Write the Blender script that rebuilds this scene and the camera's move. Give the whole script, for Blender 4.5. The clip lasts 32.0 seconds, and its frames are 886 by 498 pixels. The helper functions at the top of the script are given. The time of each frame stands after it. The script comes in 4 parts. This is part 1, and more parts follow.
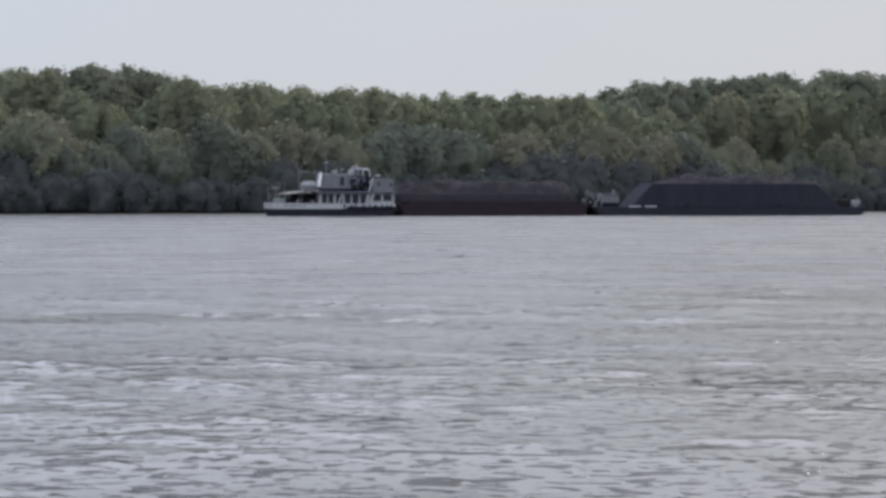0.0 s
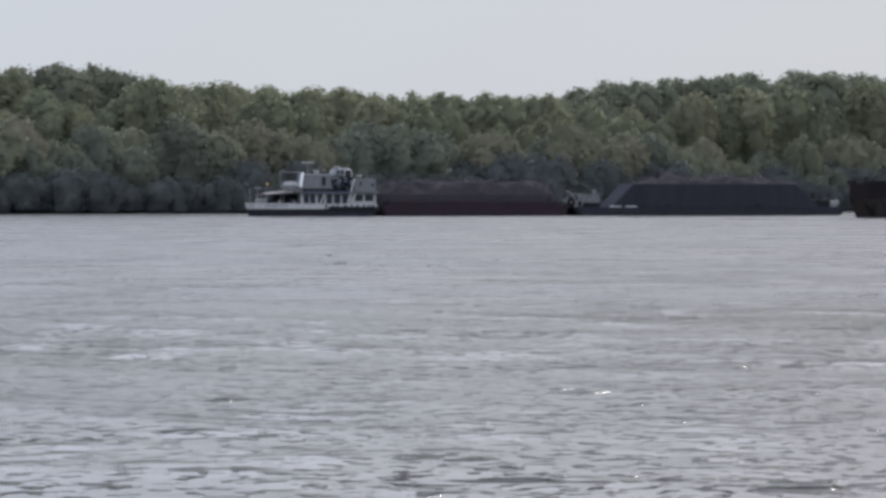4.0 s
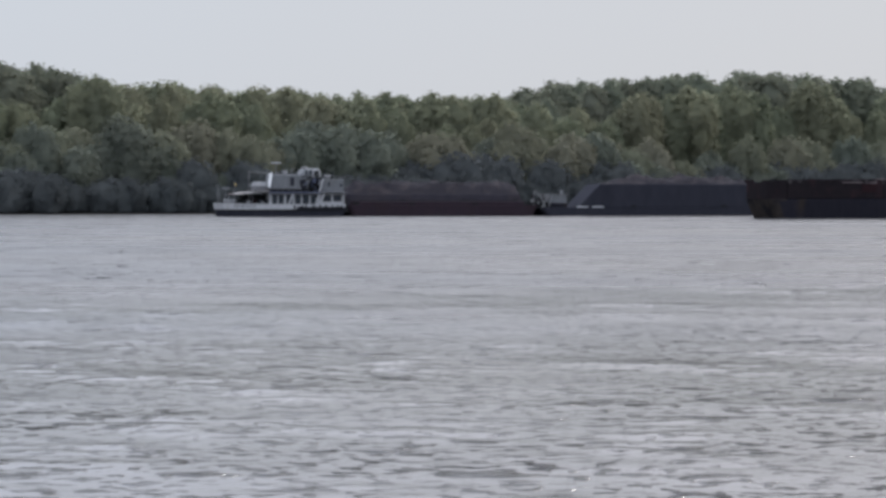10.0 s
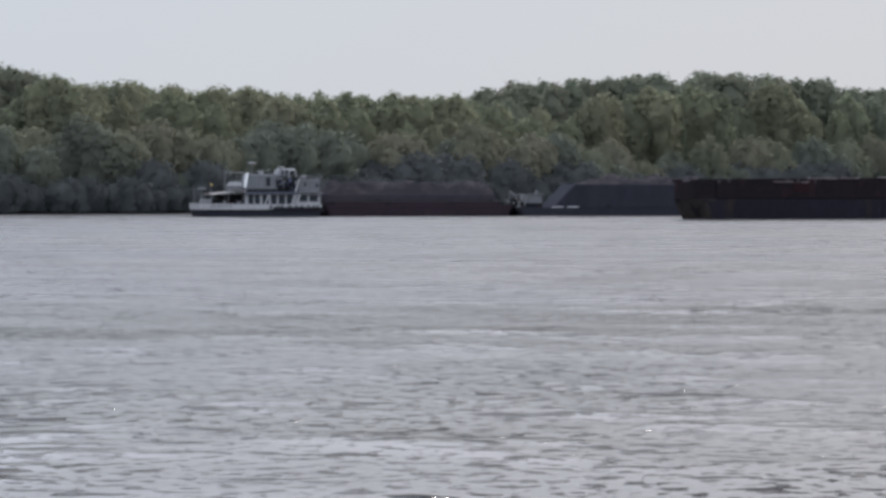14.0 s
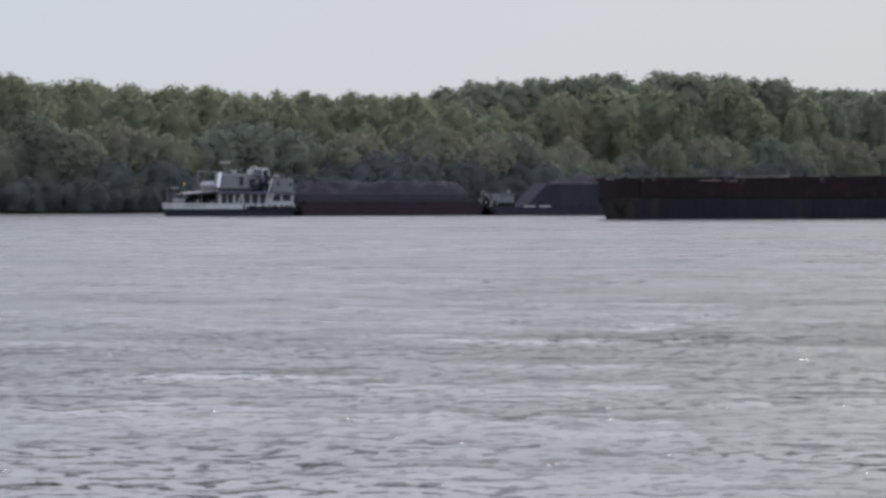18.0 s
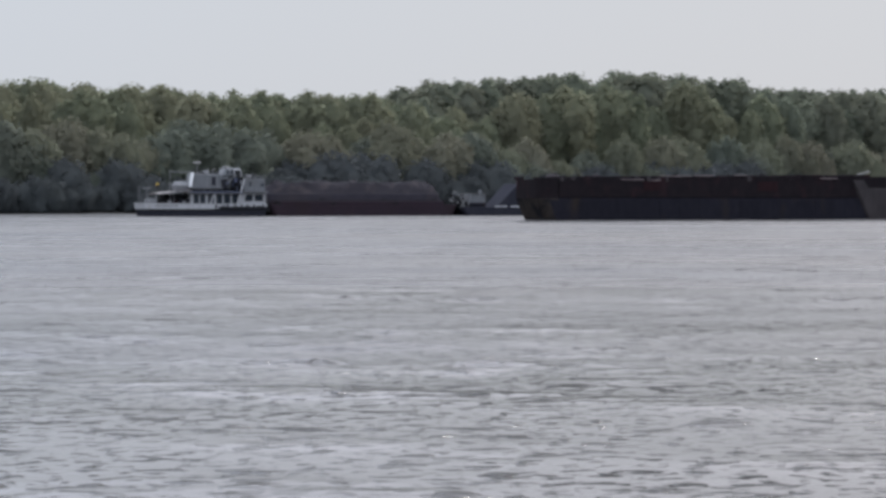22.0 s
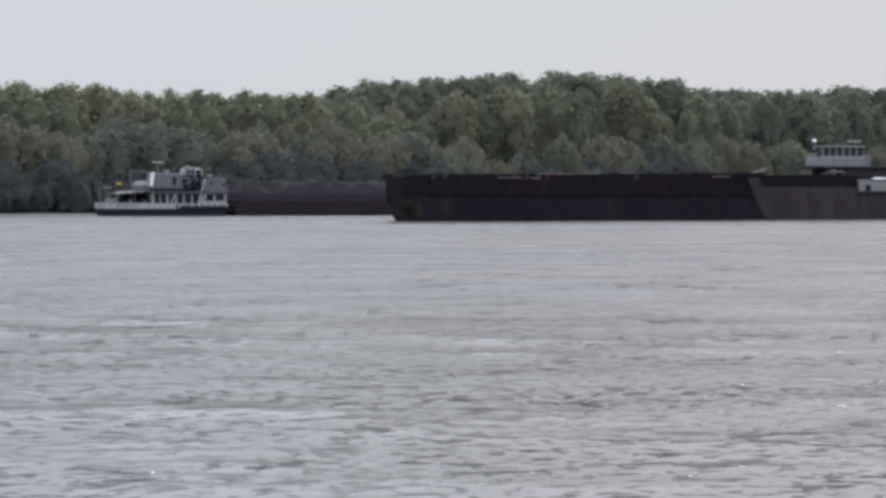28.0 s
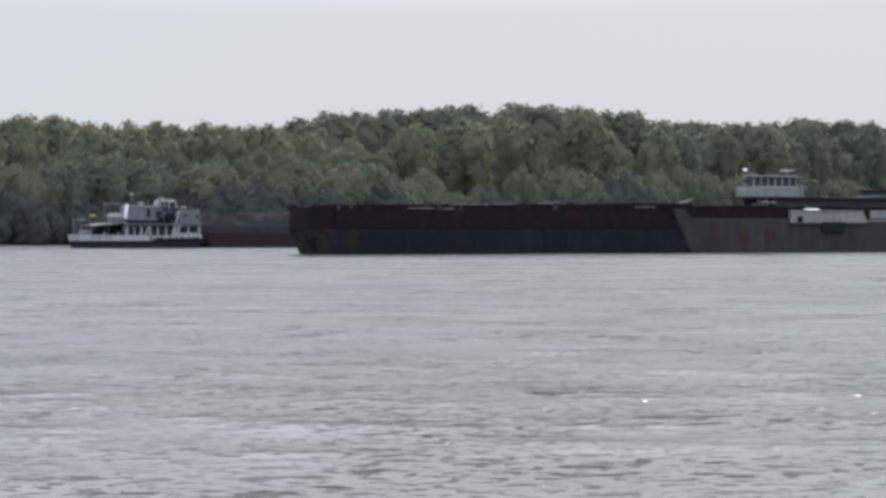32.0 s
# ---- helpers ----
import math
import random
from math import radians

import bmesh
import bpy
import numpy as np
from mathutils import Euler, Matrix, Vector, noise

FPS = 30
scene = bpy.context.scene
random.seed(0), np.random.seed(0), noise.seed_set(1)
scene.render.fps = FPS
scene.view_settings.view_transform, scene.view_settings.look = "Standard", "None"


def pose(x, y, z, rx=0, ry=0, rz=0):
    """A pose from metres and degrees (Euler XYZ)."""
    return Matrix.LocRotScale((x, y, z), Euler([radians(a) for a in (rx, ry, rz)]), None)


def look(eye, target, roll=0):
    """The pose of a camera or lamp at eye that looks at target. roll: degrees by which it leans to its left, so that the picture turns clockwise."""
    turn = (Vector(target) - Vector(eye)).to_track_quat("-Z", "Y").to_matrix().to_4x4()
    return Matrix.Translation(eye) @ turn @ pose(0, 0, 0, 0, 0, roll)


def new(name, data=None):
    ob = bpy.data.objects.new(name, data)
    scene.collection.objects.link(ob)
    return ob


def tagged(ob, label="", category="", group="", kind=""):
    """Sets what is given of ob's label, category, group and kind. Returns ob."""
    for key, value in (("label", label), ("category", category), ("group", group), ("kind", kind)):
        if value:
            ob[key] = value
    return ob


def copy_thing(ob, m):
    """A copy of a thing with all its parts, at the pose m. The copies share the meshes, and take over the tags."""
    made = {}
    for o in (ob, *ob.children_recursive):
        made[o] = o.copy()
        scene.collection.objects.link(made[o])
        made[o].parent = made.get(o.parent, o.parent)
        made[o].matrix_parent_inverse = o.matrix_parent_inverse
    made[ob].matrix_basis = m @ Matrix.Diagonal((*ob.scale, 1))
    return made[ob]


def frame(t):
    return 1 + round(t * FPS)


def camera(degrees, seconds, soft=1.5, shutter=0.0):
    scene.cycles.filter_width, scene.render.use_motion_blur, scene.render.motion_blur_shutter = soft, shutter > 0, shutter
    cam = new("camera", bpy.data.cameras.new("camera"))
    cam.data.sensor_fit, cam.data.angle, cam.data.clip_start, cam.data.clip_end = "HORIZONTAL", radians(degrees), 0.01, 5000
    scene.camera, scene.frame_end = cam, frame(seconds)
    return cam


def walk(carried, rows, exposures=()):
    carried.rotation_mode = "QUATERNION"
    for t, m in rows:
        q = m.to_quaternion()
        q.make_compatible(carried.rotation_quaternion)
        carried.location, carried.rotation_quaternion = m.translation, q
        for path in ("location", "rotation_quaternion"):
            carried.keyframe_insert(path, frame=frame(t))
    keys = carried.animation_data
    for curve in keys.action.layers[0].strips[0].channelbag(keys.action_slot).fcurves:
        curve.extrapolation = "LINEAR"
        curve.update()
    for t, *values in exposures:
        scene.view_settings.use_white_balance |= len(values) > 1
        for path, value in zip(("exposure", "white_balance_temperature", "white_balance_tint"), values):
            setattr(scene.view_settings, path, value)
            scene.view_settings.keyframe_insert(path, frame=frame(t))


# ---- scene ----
# A wide river under a pale hazy sky. x right, y across the river, z up from the water.
cam = camera(25.98, 32.0, soft=3.3)
EYE = 2.2
# seconds, degrees turned to the right, degrees looked up
VIEW = [(0, 0, -1.39), (1.5, .357, -1.39), (3, .722, -1.388), (3.5, .843, -1.387), (5.5, 1.345, -1.384), (7, 1.735, -1.381),
        (8.5, 2.15, -1.379), (10, 2.573, -1.376), (11.5, 2.998, -1.374), (13, 3.43, -1.372), (14.5, 3.888, -1.374), (16.5, 4.514, -1.385),
        (18, 4.984, -1.389), (19.5, 5.46, -1.386), (21, 5.95, -1.384), (22.5, 6.43, -1.39), (24, 6.905, -1.4), (25.5, 7.367, -1.402),
        (27.5, 7.985, -1.396), (28.5, 8.291, -1.384), (29, 8.447, -1.32), (29.5, 8.625, -1.268), (30, 8.759, -1.165), (30.2, 8.81, -.98), (30.4, 8.862, -.75),
        (30.6, 8.915, -.56), (30.8, 8.98, -.475), (31, 9.045, -.431), (31.5, 9.14, -.391), (32, 9.357, -.442)]
walk(cam, [(t, pose(0, 7.0 * t / 32, EYE, 90 + up, 0, -turn)) for t, turn, up in VIEW],
     exposures=[(0, .08), (10, .10), (20, .10), (28, .13), (30, .17), (32, .23)])

# ---- light ----
SUN_TURN, SUN_UP = 46.0, 48.0          # degrees right of the first view, degrees above the horizon
world = bpy.data.worlds.new("sky")
scene.world = world
world.use_nodes = True
wn, wl = world.node_tree.nodes, world.node_tree.links
wn.clear()
sky = wn.new("ShaderNodeTexSky")
sky.sky_type, sky.sun_disc = "NISHITA", False
sky.sun_elevation, sky.sun_rotation = radians(SUN_UP), radians(SUN_TURN)
sky.air_density, sky.dust_density, sky.ozone_density = 1.0, 4.0, 1.0
clear = wn.new("ShaderNodeBackground")
clear.inputs["Strength"].default_value = 0.006
wl.new(sky.outputs[0], clear.inputs[0])
# the thin even cloud that veils the whole sky
veil = wn.new("ShaderNodeBackground")
where = wn.new("ShaderNodeTexCoord")
height = wn.new("ShaderNodeSeparateXYZ")
wl.new(where.outputs["Generated"], height.inputs[0])
shade = wn.new("ShaderNodeValToRGB")
shade.color_ramp.elements[0].position, shade.color_ramp.elements[0].color = 0.0, (.568, .590, .630, 1)
shade.color_ramp.elements[1].position, shade.color_ramp.elements[1].color = .9, (2.45, 2.54, 2.78, 1)
for rise, colour in ((.115, (.570, .596, .640, 1)), (.19, (1.24, 1.27, 1.41, 1)), (.5, (1.30, 1.34, 1.49, 1))):
    shade.color_ramp.elements.new(rise).color = colour
wl.new(height.outputs["Z"], shade.inputs[0])
# the haze is a little warmer towards the sun and bluer away from it
sunward = wn.new("ShaderNodeVectorMath")
sunward.operation, sunward.inputs[1].default_value = "DOT_PRODUCT", (math.sin(radians(SUN_TURN)), math.cos(radians(SUN_TURN)), 0)
wl.new(where.outputs["Generated"], sunward.inputs[0])
warmth = wn.new("ShaderNodeValToRGB")
warmth.color_ramp.elements[0].position, warmth.color_ramp.elements[0].color = .42, (.93, .995, 1.075, 1)
warmth.color_ramp.elements[1].position, warmth.color_ramp.elements[1].color = 1.0, (.99, .92, .87, 1)
wl.new(sunward.outputs["Value"], warmth.inputs[0])
haze = wn.new("ShaderNodeMix")
haze.data_type, haze.blend_type = "RGBA", "MULTIPLY"
aloft = wn.new("ShaderNodeMapRange")
aloft.inputs["From Min"].default_value, aloft.inputs["From Max"].default_value = .1, .25
aloft.inputs["To Min"].default_value, aloft.inputs["To Max"].default_value = .5, 1.0
wl.new(height.outputs["Z"], aloft.inputs["Value"])
wl.new(aloft.outputs[0], haze.inputs["Factor"])
wl.new(shade.outputs[0], haze.inputs["A"])
wl.new(warmth.outputs[0], haze.inputs["B"])
wl.new(haze.outputs["Result"], veil.inputs["Color"])
veil.inputs["Strength"].default_value = 1.0
both = wn.new("ShaderNodeAddShader")
wl.new(clear.outputs[0], both.inputs[0])
wl.new(veil.outputs[0], both.inputs[1])
out = wn.new("ShaderNodeOutputWorld")
wl.new(both.outputs[0], out.inputs[0])

sun = new("sun", bpy.data.lights.new("sun", "SUN"))
sun.data.energy, sun.data.angle, sun.data.color = 1.6, radians(3.0), (1, .975, .94)
far = Vector((math.sin(radians(SUN_TURN)) * math.cos(radians(SUN_UP)), math.cos(radians(SUN_TURN)) * math.cos(radians(SUN_UP)), math.sin(radians(SUN_UP))))
sun.matrix_world = look(far * 800, (0, 0, 0))


# ---- materials ----
def material(name, colours, scale=1.0, rough=.6, metal=0.0, bump=.2, spots=None, spot_scale=.35, spot_edge=(.5, .62), streak=1.0, tint=0.0, specular=.5):
    """Two-scale mottled surface: colours blended by grain, blotches of spots over them, relief, and a tint of its own for every piece."""
    mat = bpy.data.materials.new(name)
    mat.use_nodes = True
    n, l = mat.node_tree.nodes, mat.node_tree.links
    surface = n["Principled BSDF"]
    where = n.new("ShaderNodeTexCoord")
    squash = n.new("ShaderNodeMapping")
    squash.inputs["Scale"].default_value = (1, 1, streak)
    l.new(where.outputs["Object"], squash.inputs[0])
    grain = n.new("ShaderNodeTexNoise")
    grain.inputs["Scale"].default_value, grain.inputs["Detail"].default_value = scale, 6
    l.new(squash.outputs[0], grain.inputs["Vector"])
    ramp = n.new("ShaderNodeValToRGB")
    ramp.color_ramp.elements[0].position, ramp.color_ramp.elements[1].position = .3, .7
    ramp.color_ramp.elements[0].color, ramp.color_ramp.elements[1].color = (*colours[0], 1), (*colours[1], 1)
    l.new(grain.outputs["Fac"], ramp.inputs[0])
    colour = ramp.outputs[0]
    if spots:
        blotch = n.new("ShaderNodeTexNoise")
        blotch.inputs["Scale"].default_value, blotch.inputs["Detail"].default_value = spot_scale, 4
        l.new(squash.outputs[0], blotch.inputs["Vector"])
        edge = n.new("ShaderNodeMapRange")
        edge.inputs["From Min"].default_value, edge.inputs["From Max"].default_value = spot_edge
        l.new(blotch.outputs["Fac"], edge.inputs["Value"])
        mix = n.new("ShaderNodeMix")
        mix.data_type = "RGBA"
        l.new(edge.outputs[0], mix.inputs["Factor"])
        l.new(colour, mix.inputs["A"])
        mix.inputs["B"].default_value = (*spots, 1)
        colour = mix.outputs["Result"]
    if tint:
        info = n.new("ShaderNodeObjectInfo")
        span = n.new("ShaderNodeMapRange")
        span.inputs["To Min"].default_value, span.inputs["To Max"].default_value = 1 - tint, 1 + tint
        l.new(info.outputs["Random"], span.inputs["Value"])
        vary = n.new("ShaderNodeHueSaturation")
        l.new(span.outputs[0], vary.inputs["Value"])
        l.new(colour, vary.inputs["Color"])
        colour = vary.outputs[0]
    l.new(colour, surface.inputs["Base Color"])
    surface.inputs["Roughness"].default_value, surface.inputs["Metallic"].default_value = rough, metal
    surface.inputs["Specular IOR Level"].default_value = specular
    if bump:
        relief = n.new("ShaderNodeBump")
        relief.inputs["Strength"].default_value, relief.inputs["Distance"].default_value = bump, .05
        l.new(grain.outputs["Fac"], relief.inputs["Height"])
        l.new(relief.outputs[0], surface.inputs["Normal"])
    return mat


def foliage(name, dark, light, tint=.12, hues=(.448, .498)):
    mat = bpy.data.materials.new(name)
    mat.use_nodes = True
    n, l = mat.node_tree.nodes, mat.node_tree.links
    n.clear()
    island = n.new("ShaderNodeNewGeometry")
    ramp = n.new("ShaderNodeValToRGB")
    ramp.color_ramp.elements[0].color, ramp.color_ramp.elements[1].color = (*dark, 1), (*light, 1)
    l.new(island.outputs["Random Per Island"], ramp.inputs[0])
    info = n.new("ShaderNodeObjectInfo")
    span = n.new("ShaderNodeMapRange")
    span.inputs["To Min"].default_value, span.inputs["To Max"].default_value = 1 - tint, 1 + tint
    l.new(info.outputs["Random"], span.inputs["Value"])
    spread = n.new("ShaderNodeMath")
    spread.operation, spread.inputs[1].default_value = "MULTIPLY", 7.3
    l.new(info.outputs["Random"], spread.inputs[0])
    own = n.new("ShaderNodeMath")
    own.operation = "FRACT"
    l.new(spread.outputs[0], own.inputs[0])
    hue = n.new("ShaderNodeMapRange")
    hue.inputs["To Min"].default_value, hue.inputs["To Max"].default_value = hues
    l.new(own.outputs[0], hue.inputs["Value"])
    vary = n.new("ShaderNodeHueSaturation")
    l.new(span.outputs[0], vary.inputs["Value"])
    l.new(hue.outputs[0], vary.inputs["Hue"])
    l.new(ramp.outputs[0], vary.inputs["Color"])
    face, glow, mix, end = n.new("ShaderNodeBsdfDiffuse"), n.new("ShaderNodeBsdfTranslucent"), n.new("ShaderNodeMixShader"), n.new("ShaderNodeOutputMaterial")
    l.new(vary.outputs[0], face.inputs["Color"])
    l.new(vary.outputs[0], glow.inputs["Color"])
    mix.inputs[0].default_value = .62
    l.new(face.outputs[0], mix.inputs[1])
    l.new(glow.outputs[0], mix.inputs[2])
    l.new(mix.outputs[0], end.inputs[0])
    return mat


def river_water():
    mat = bpy.data.materials.new("river_water")
    mat.use_nodes = True
    n, l = mat.node_tree.nodes, mat.node_tree.links
    surface = n["Principled BSDF"]
    where = n.new("ShaderNodeTexCoord")
    place = n.new("ShaderNodeNewGeometry")
    apart = n.new("ShaderNodeSeparateXYZ")
    l.new(place.outputs["Position"], apart.inputs[0])

    def spread(source, low, high, to_low, to_high):
        node = n.new("ShaderNodeMapRange")
        for key, value in (("From Min", low), ("From Max", high), ("To Min", to_low), ("To Max", to_high)):
            node.inputs[key].default_value = value
        l.new(source, node.inputs["Value"])
        return node.outputs[0]

    def patchy(size, turn, detail, seed=0.0):
        """Noise in patches of that size along and across the river."""
        fit = n.new("ShaderNodeMapping")
        fit.inputs["Scale"].default_value, fit.inputs["Rotation"].default_value, fit.inputs["Location"].default_value = (1 / size[0], 1 / size[1], 1), (0, 0, turn), (seed, seed, 0)
        l.new(where.outputs["Object"], fit.inputs[0])
        node = n.new("ShaderNodeTexNoise")
        node.inputs["Scale"].default_value, node.inputs["Detail"].default_value = 1.0, detail
        l.new(fit.outputs[0], node.inputs["Vector"])
        return node.outputs["Fac"]

    def times(a, b):
        node = n.new("ShaderNodeMath")
        node.operation = "MULTIPLY"
        l.new(a, node.inputs[0])
        l.new(b, node.inputs[1])
        return node.outputs[0]

    # brown silt, in drifting clouds
    ramp = n.new("ShaderNodeValToRGB")
    ramp.color_ramp.elements[0].position, ramp.color_ramp.elements[1].position = .35, .65
    ramp.color_ramp.elements[0].color, ramp.color_ramp.elements[1].color = (.046, .045, .046, 1), (.062, .056, .052, 1)
    l.new(patchy((40, 25), .2, 3), ramp.inputs[0])
    l.new(ramp.outputs[0], surface.inputs["Base Color"])
    surface.inputs["IOR"].default_value = 1.333
    # the open river is rougher than the water near the bank; slicks lie in long lanes
    l.new(times(spread(apart.outputs["Y"], 14, 60, .14, .31), spread(patchy((33, 8), .12, 4), .35, .65, .7, 1.2)), surface.inputs["Roughness"])
    # cat's paws: patches of fine ripples between smooth water
    paws = times(spread(patchy((5.5, 3.6), .3, 4, 4.0), .40, .66, .16, 1.0), spread(apart.outputs["Y"], 16, 50, .45, .33))
    normal = None
    for scale, height, detail in ((.8, .004, 2), (2.0, .009, 3), (4.2, .014, 3), (9.0, .007, 2)):
        wave = n.new("ShaderNodeTexNoise")
        wave.inputs["Scale"].default_value, wave.inputs["Detail"].default_value = scale, detail
        l.new(where.outputs["Object"], wave.inputs["Vector"])
        relief = n.new("ShaderNodeBump")
        relief.inputs["Distance"].default_value = height
        l.new(paws, relief.inputs["Strength"])
        l.new(wave.outputs["Fac"], relief.inputs["Height"])
        if normal:
            l.new(normal, relief.inputs["Normal"])
        normal = relief.outputs[0]
    # single short crests with a steep near face, thick in small patches and few elsewhere
    chop = times(spread(patchy((4.5, 2.4), .25, 3, 11.0), .40, .64, .16, 1.0), spread(apart.outputs["Y"], 16, 60, .85, 1.8))
    for wide, deep, height, least, seed in ((1.2, .6, .55, .64, 15.0), (.52, .30, .30, .61, 3.0), (.22, .14, .20, .575, 9.0)):
        lift = spread(patchy((wide, deep), .25, 2, seed), least, least + .17, 0, 1)
        relief = n.new("ShaderNodeBump")
        relief.inputs["Distance"].default_value = height
        l.new(chop, relief.inputs["Strength"])
        l.new(lift, relief.inputs["Height"])
        l.new(normal, relief.inputs["Normal"])
        normal = relief.outputs[0]
    l.new(normal, surface.inputs["Normal"])
    return mat


WATER = river_water()
SOIL = material("forest_soil", ((.022, .021, .019), (.045, .041, .035)), .6, .95, bump=.5, spots=(.032, .034, .026), spot_scale=.15)
BARK = material("bark", ((.06, .05, .04), (.13, .115, .095)), 3, .9, bump=.5, streak=.2)
LEAF = {"poplar": foliage("poplar_leaves", (.128, .140, .098), (.154, .165, .108), hues=(.455, .505)),
        "tall": foliage("tall_poplar_leaves", (.110, .123, .096), (.135, .148, .107), hues=(.45, .50)),
        "willow": foliage("willow_leaves", (.124, .130, .097), (.148, .153, .108), hues=(.45, .505)),
        # these two leaf colours are darkened to paint shade at the woods' foot
        "shade_willow": foliage("shade_willow_leaves", (.096, .107, .088), (.112, .124, .098), .12, (.47, .505)),
        "scrub": foliage("shade_toned_scrub_leaves", (.061, .066, .068), (.071, .077, .078), .10, (.49, .51))}
RUST = material("rusty_dark_steel", ((.0095, .0080, .0095), (.0145, .0112, .0125)), 1.2, .9, bump=.3, spots=(.024, .0128, .0145), spot_scale=.45, spot_edge=(.55, .72), streak=.7, tint=.05, specular=.05)
TAR = material("tarred_hull_steel", ((.0100, .0098, .0138), (.0150, .0143, .0190)), 1.5, .85, bump=.3, spots=(.022, .0175, .0155), spot_scale=.3, spot_edge=(.58, .75), streak=.4, tint=.08, specular=.05)
GREYHULL = material("weathered_grey_brown_hull", ((.027, .0237, .0245), (.042, .0365, .037)), 1.0, .85, bump=.25, spots=(.044, .029, .028), spot_scale=.25, spot_edge=(.6, .8), streak=.35, tint=.10, specular=.1)
# the blue-grey cast of distance haze is mixed into these three hull colours
REDHULL = material("hazed_red_brown_hull", ((.0230, .0175, .0225), (.0295, .0200, .0250)), 1.2, .85, bump=.25, spots=(.025, .018, .021), spot_scale=.25, streak=.4, tint=.05, specular=.03)
BROWN = material("hazed_brown_side", ((.031, .0285, .035), (.041, .037, .0445)), 1.2, .9, bump=.25, spots=(.042, .037, .042), spot_scale=.25, streak=.4, tint=.04, specular=.03)
SLATE = material("hazed_black_hull", ((.0205, .0210, .0275), (.0265, .0268, .0340)), 1.2, .9, bump=.25, spots=(.028, .028, .034), spot_scale=.2, spot_edge=(.58, .78), streak=.4, tint=.06, specular=.04)
WHITE = material("weathered_white_paint", ((.070, .074, .081), (.106, .109, .115)), 1.6, .6, bump=.1, spots=(.09, .085, .082), spot_scale=.9, spot_edge=(.62, .8), streak=.3)
CREAM = material("dull_cream_paint", ((.12, .119, .118), (.175, .172, .168)), 1.5, .6, bump=.1, spots=(.14, .11, .09), spot_scale=.8, spot_edge=(.6, .8), streak=.3)
GREY = material("grey_deck_paint", ((.10, .10, .105), (.17, .17, .175)), 2, .7, bump=.2, tint=.15)
DARK = material("black_rubber_iron_and_shade", ((.008, .008, .009), (.018, .018, .018)), 3, .8, bump=.3, specular=.1)
BRIGHT = material("fresh_white_paint", ((.24, .24, .248), (.32, .32, .322)), 1.6, .5, bump=.1, spots=(.21, .19, .18), spot_scale=.9, spot_edge=(.62, .8), streak=.3)
COAL = material("loose_dark_cargo", ((.006, .006, .007), (.014, .013, .014)), 5, .95, bump=.6, specular=.0)
EARTH = material("loose_brown_cargo", ((.0175, .0162, .0195), (.0245, .0220, .0255)), 2.5, .95, bump=.6, spots=(.034, .029, .031), spot_scale=.5, specular=.05)
CANVAS = material("sun_bleached_awning_canvas", ((.26, .24, .235), (.36, .33, .325)), 3, .9, bump=.2)
YELLOW = material("yellow_cloth", ((.36, .25, .04), (.46, .33, .05)), 3, .8, bump=.1)
REDPAINT = material("faded_red_paint", ((.012, .005, .006), (.021, .008, .010)), 2, .8, bump=.1, tint=.2, specular=.1)
BLUEPAINT = material("dull_blue_paint", ((.04, .05, .09), (.06, .07, .12)), 2, .6, bump=.1)
FADED = material("faint_red_primer", ((.030, .019, .019), (.040, .024, .024)), 1.5, .85, bump=.15, specular=.1)
GLOSS = material("white_gelcoat_and_highlight", ((.74, .74, .74), (.8, .8, .8)), 2, .15, bump=.02)
PINK = material("pale_scuffed_steel_edge", ((.10, .075, .075), (.22, .17, .17)), 2.5, .6, bump=.1, tint=.2)
WORN = material("scraped_brown_bow_steel", ((.023, .0195, .0180), (.038, .032, .028)), 1.2, .85, bump=.3, spots=(.012, .011, .013), spot_scale=.5, specular=.05)
GLASS = bpy.data.materials.new("dark_window_glass")
GLASS.use_nodes = True
GLASS.node_tree.nodes["Principled BSDF"].inputs["Base Color"].default_value = (.02, .024, .03, 1)
GLASS.node_tree.nodes["Principled BSDF"].inputs["Roughness"].default_value = .12
GLASS.node_tree.nodes["Principled BSDF"].inputs["Specular IOR Level"].default_value = .2


# ---- builders ----
def mesh_of(name, bm, mat):
    me = bpy.data.meshes.new(name)
    bm.to_mesh(me)
    bm.free()
    me.materials.append(mat)
    return me


def part(name, bm, mat, parent, label=""):
    ob = new(name, mesh_of(name, bm, mat))
    ob.parent = parent
    return tagged(ob, label)


def quick_mesh(name, verts, quads, mat):
    """A mesh from arrays of corners and four-sided faces."""
    me = bpy.data.meshes.new(name)
    me.vertices.add(len(verts))
    me.vertices.foreach_set("co", np.asarray(verts, np.float32).ravel())
    me.loops.add(len(quads) * 4)
    me.loops.foreach_set("vertex_index", np.asarray(quads, np.int32).ravel())
    me.polygons.add(len(quads))
    me.polygons.foreach_set("loop_start", np.arange(0, len(quads) * 4, 4, dtype=np.int32))
    me.update(calc_edges=True)
    me.materials.append(mat)
    return me


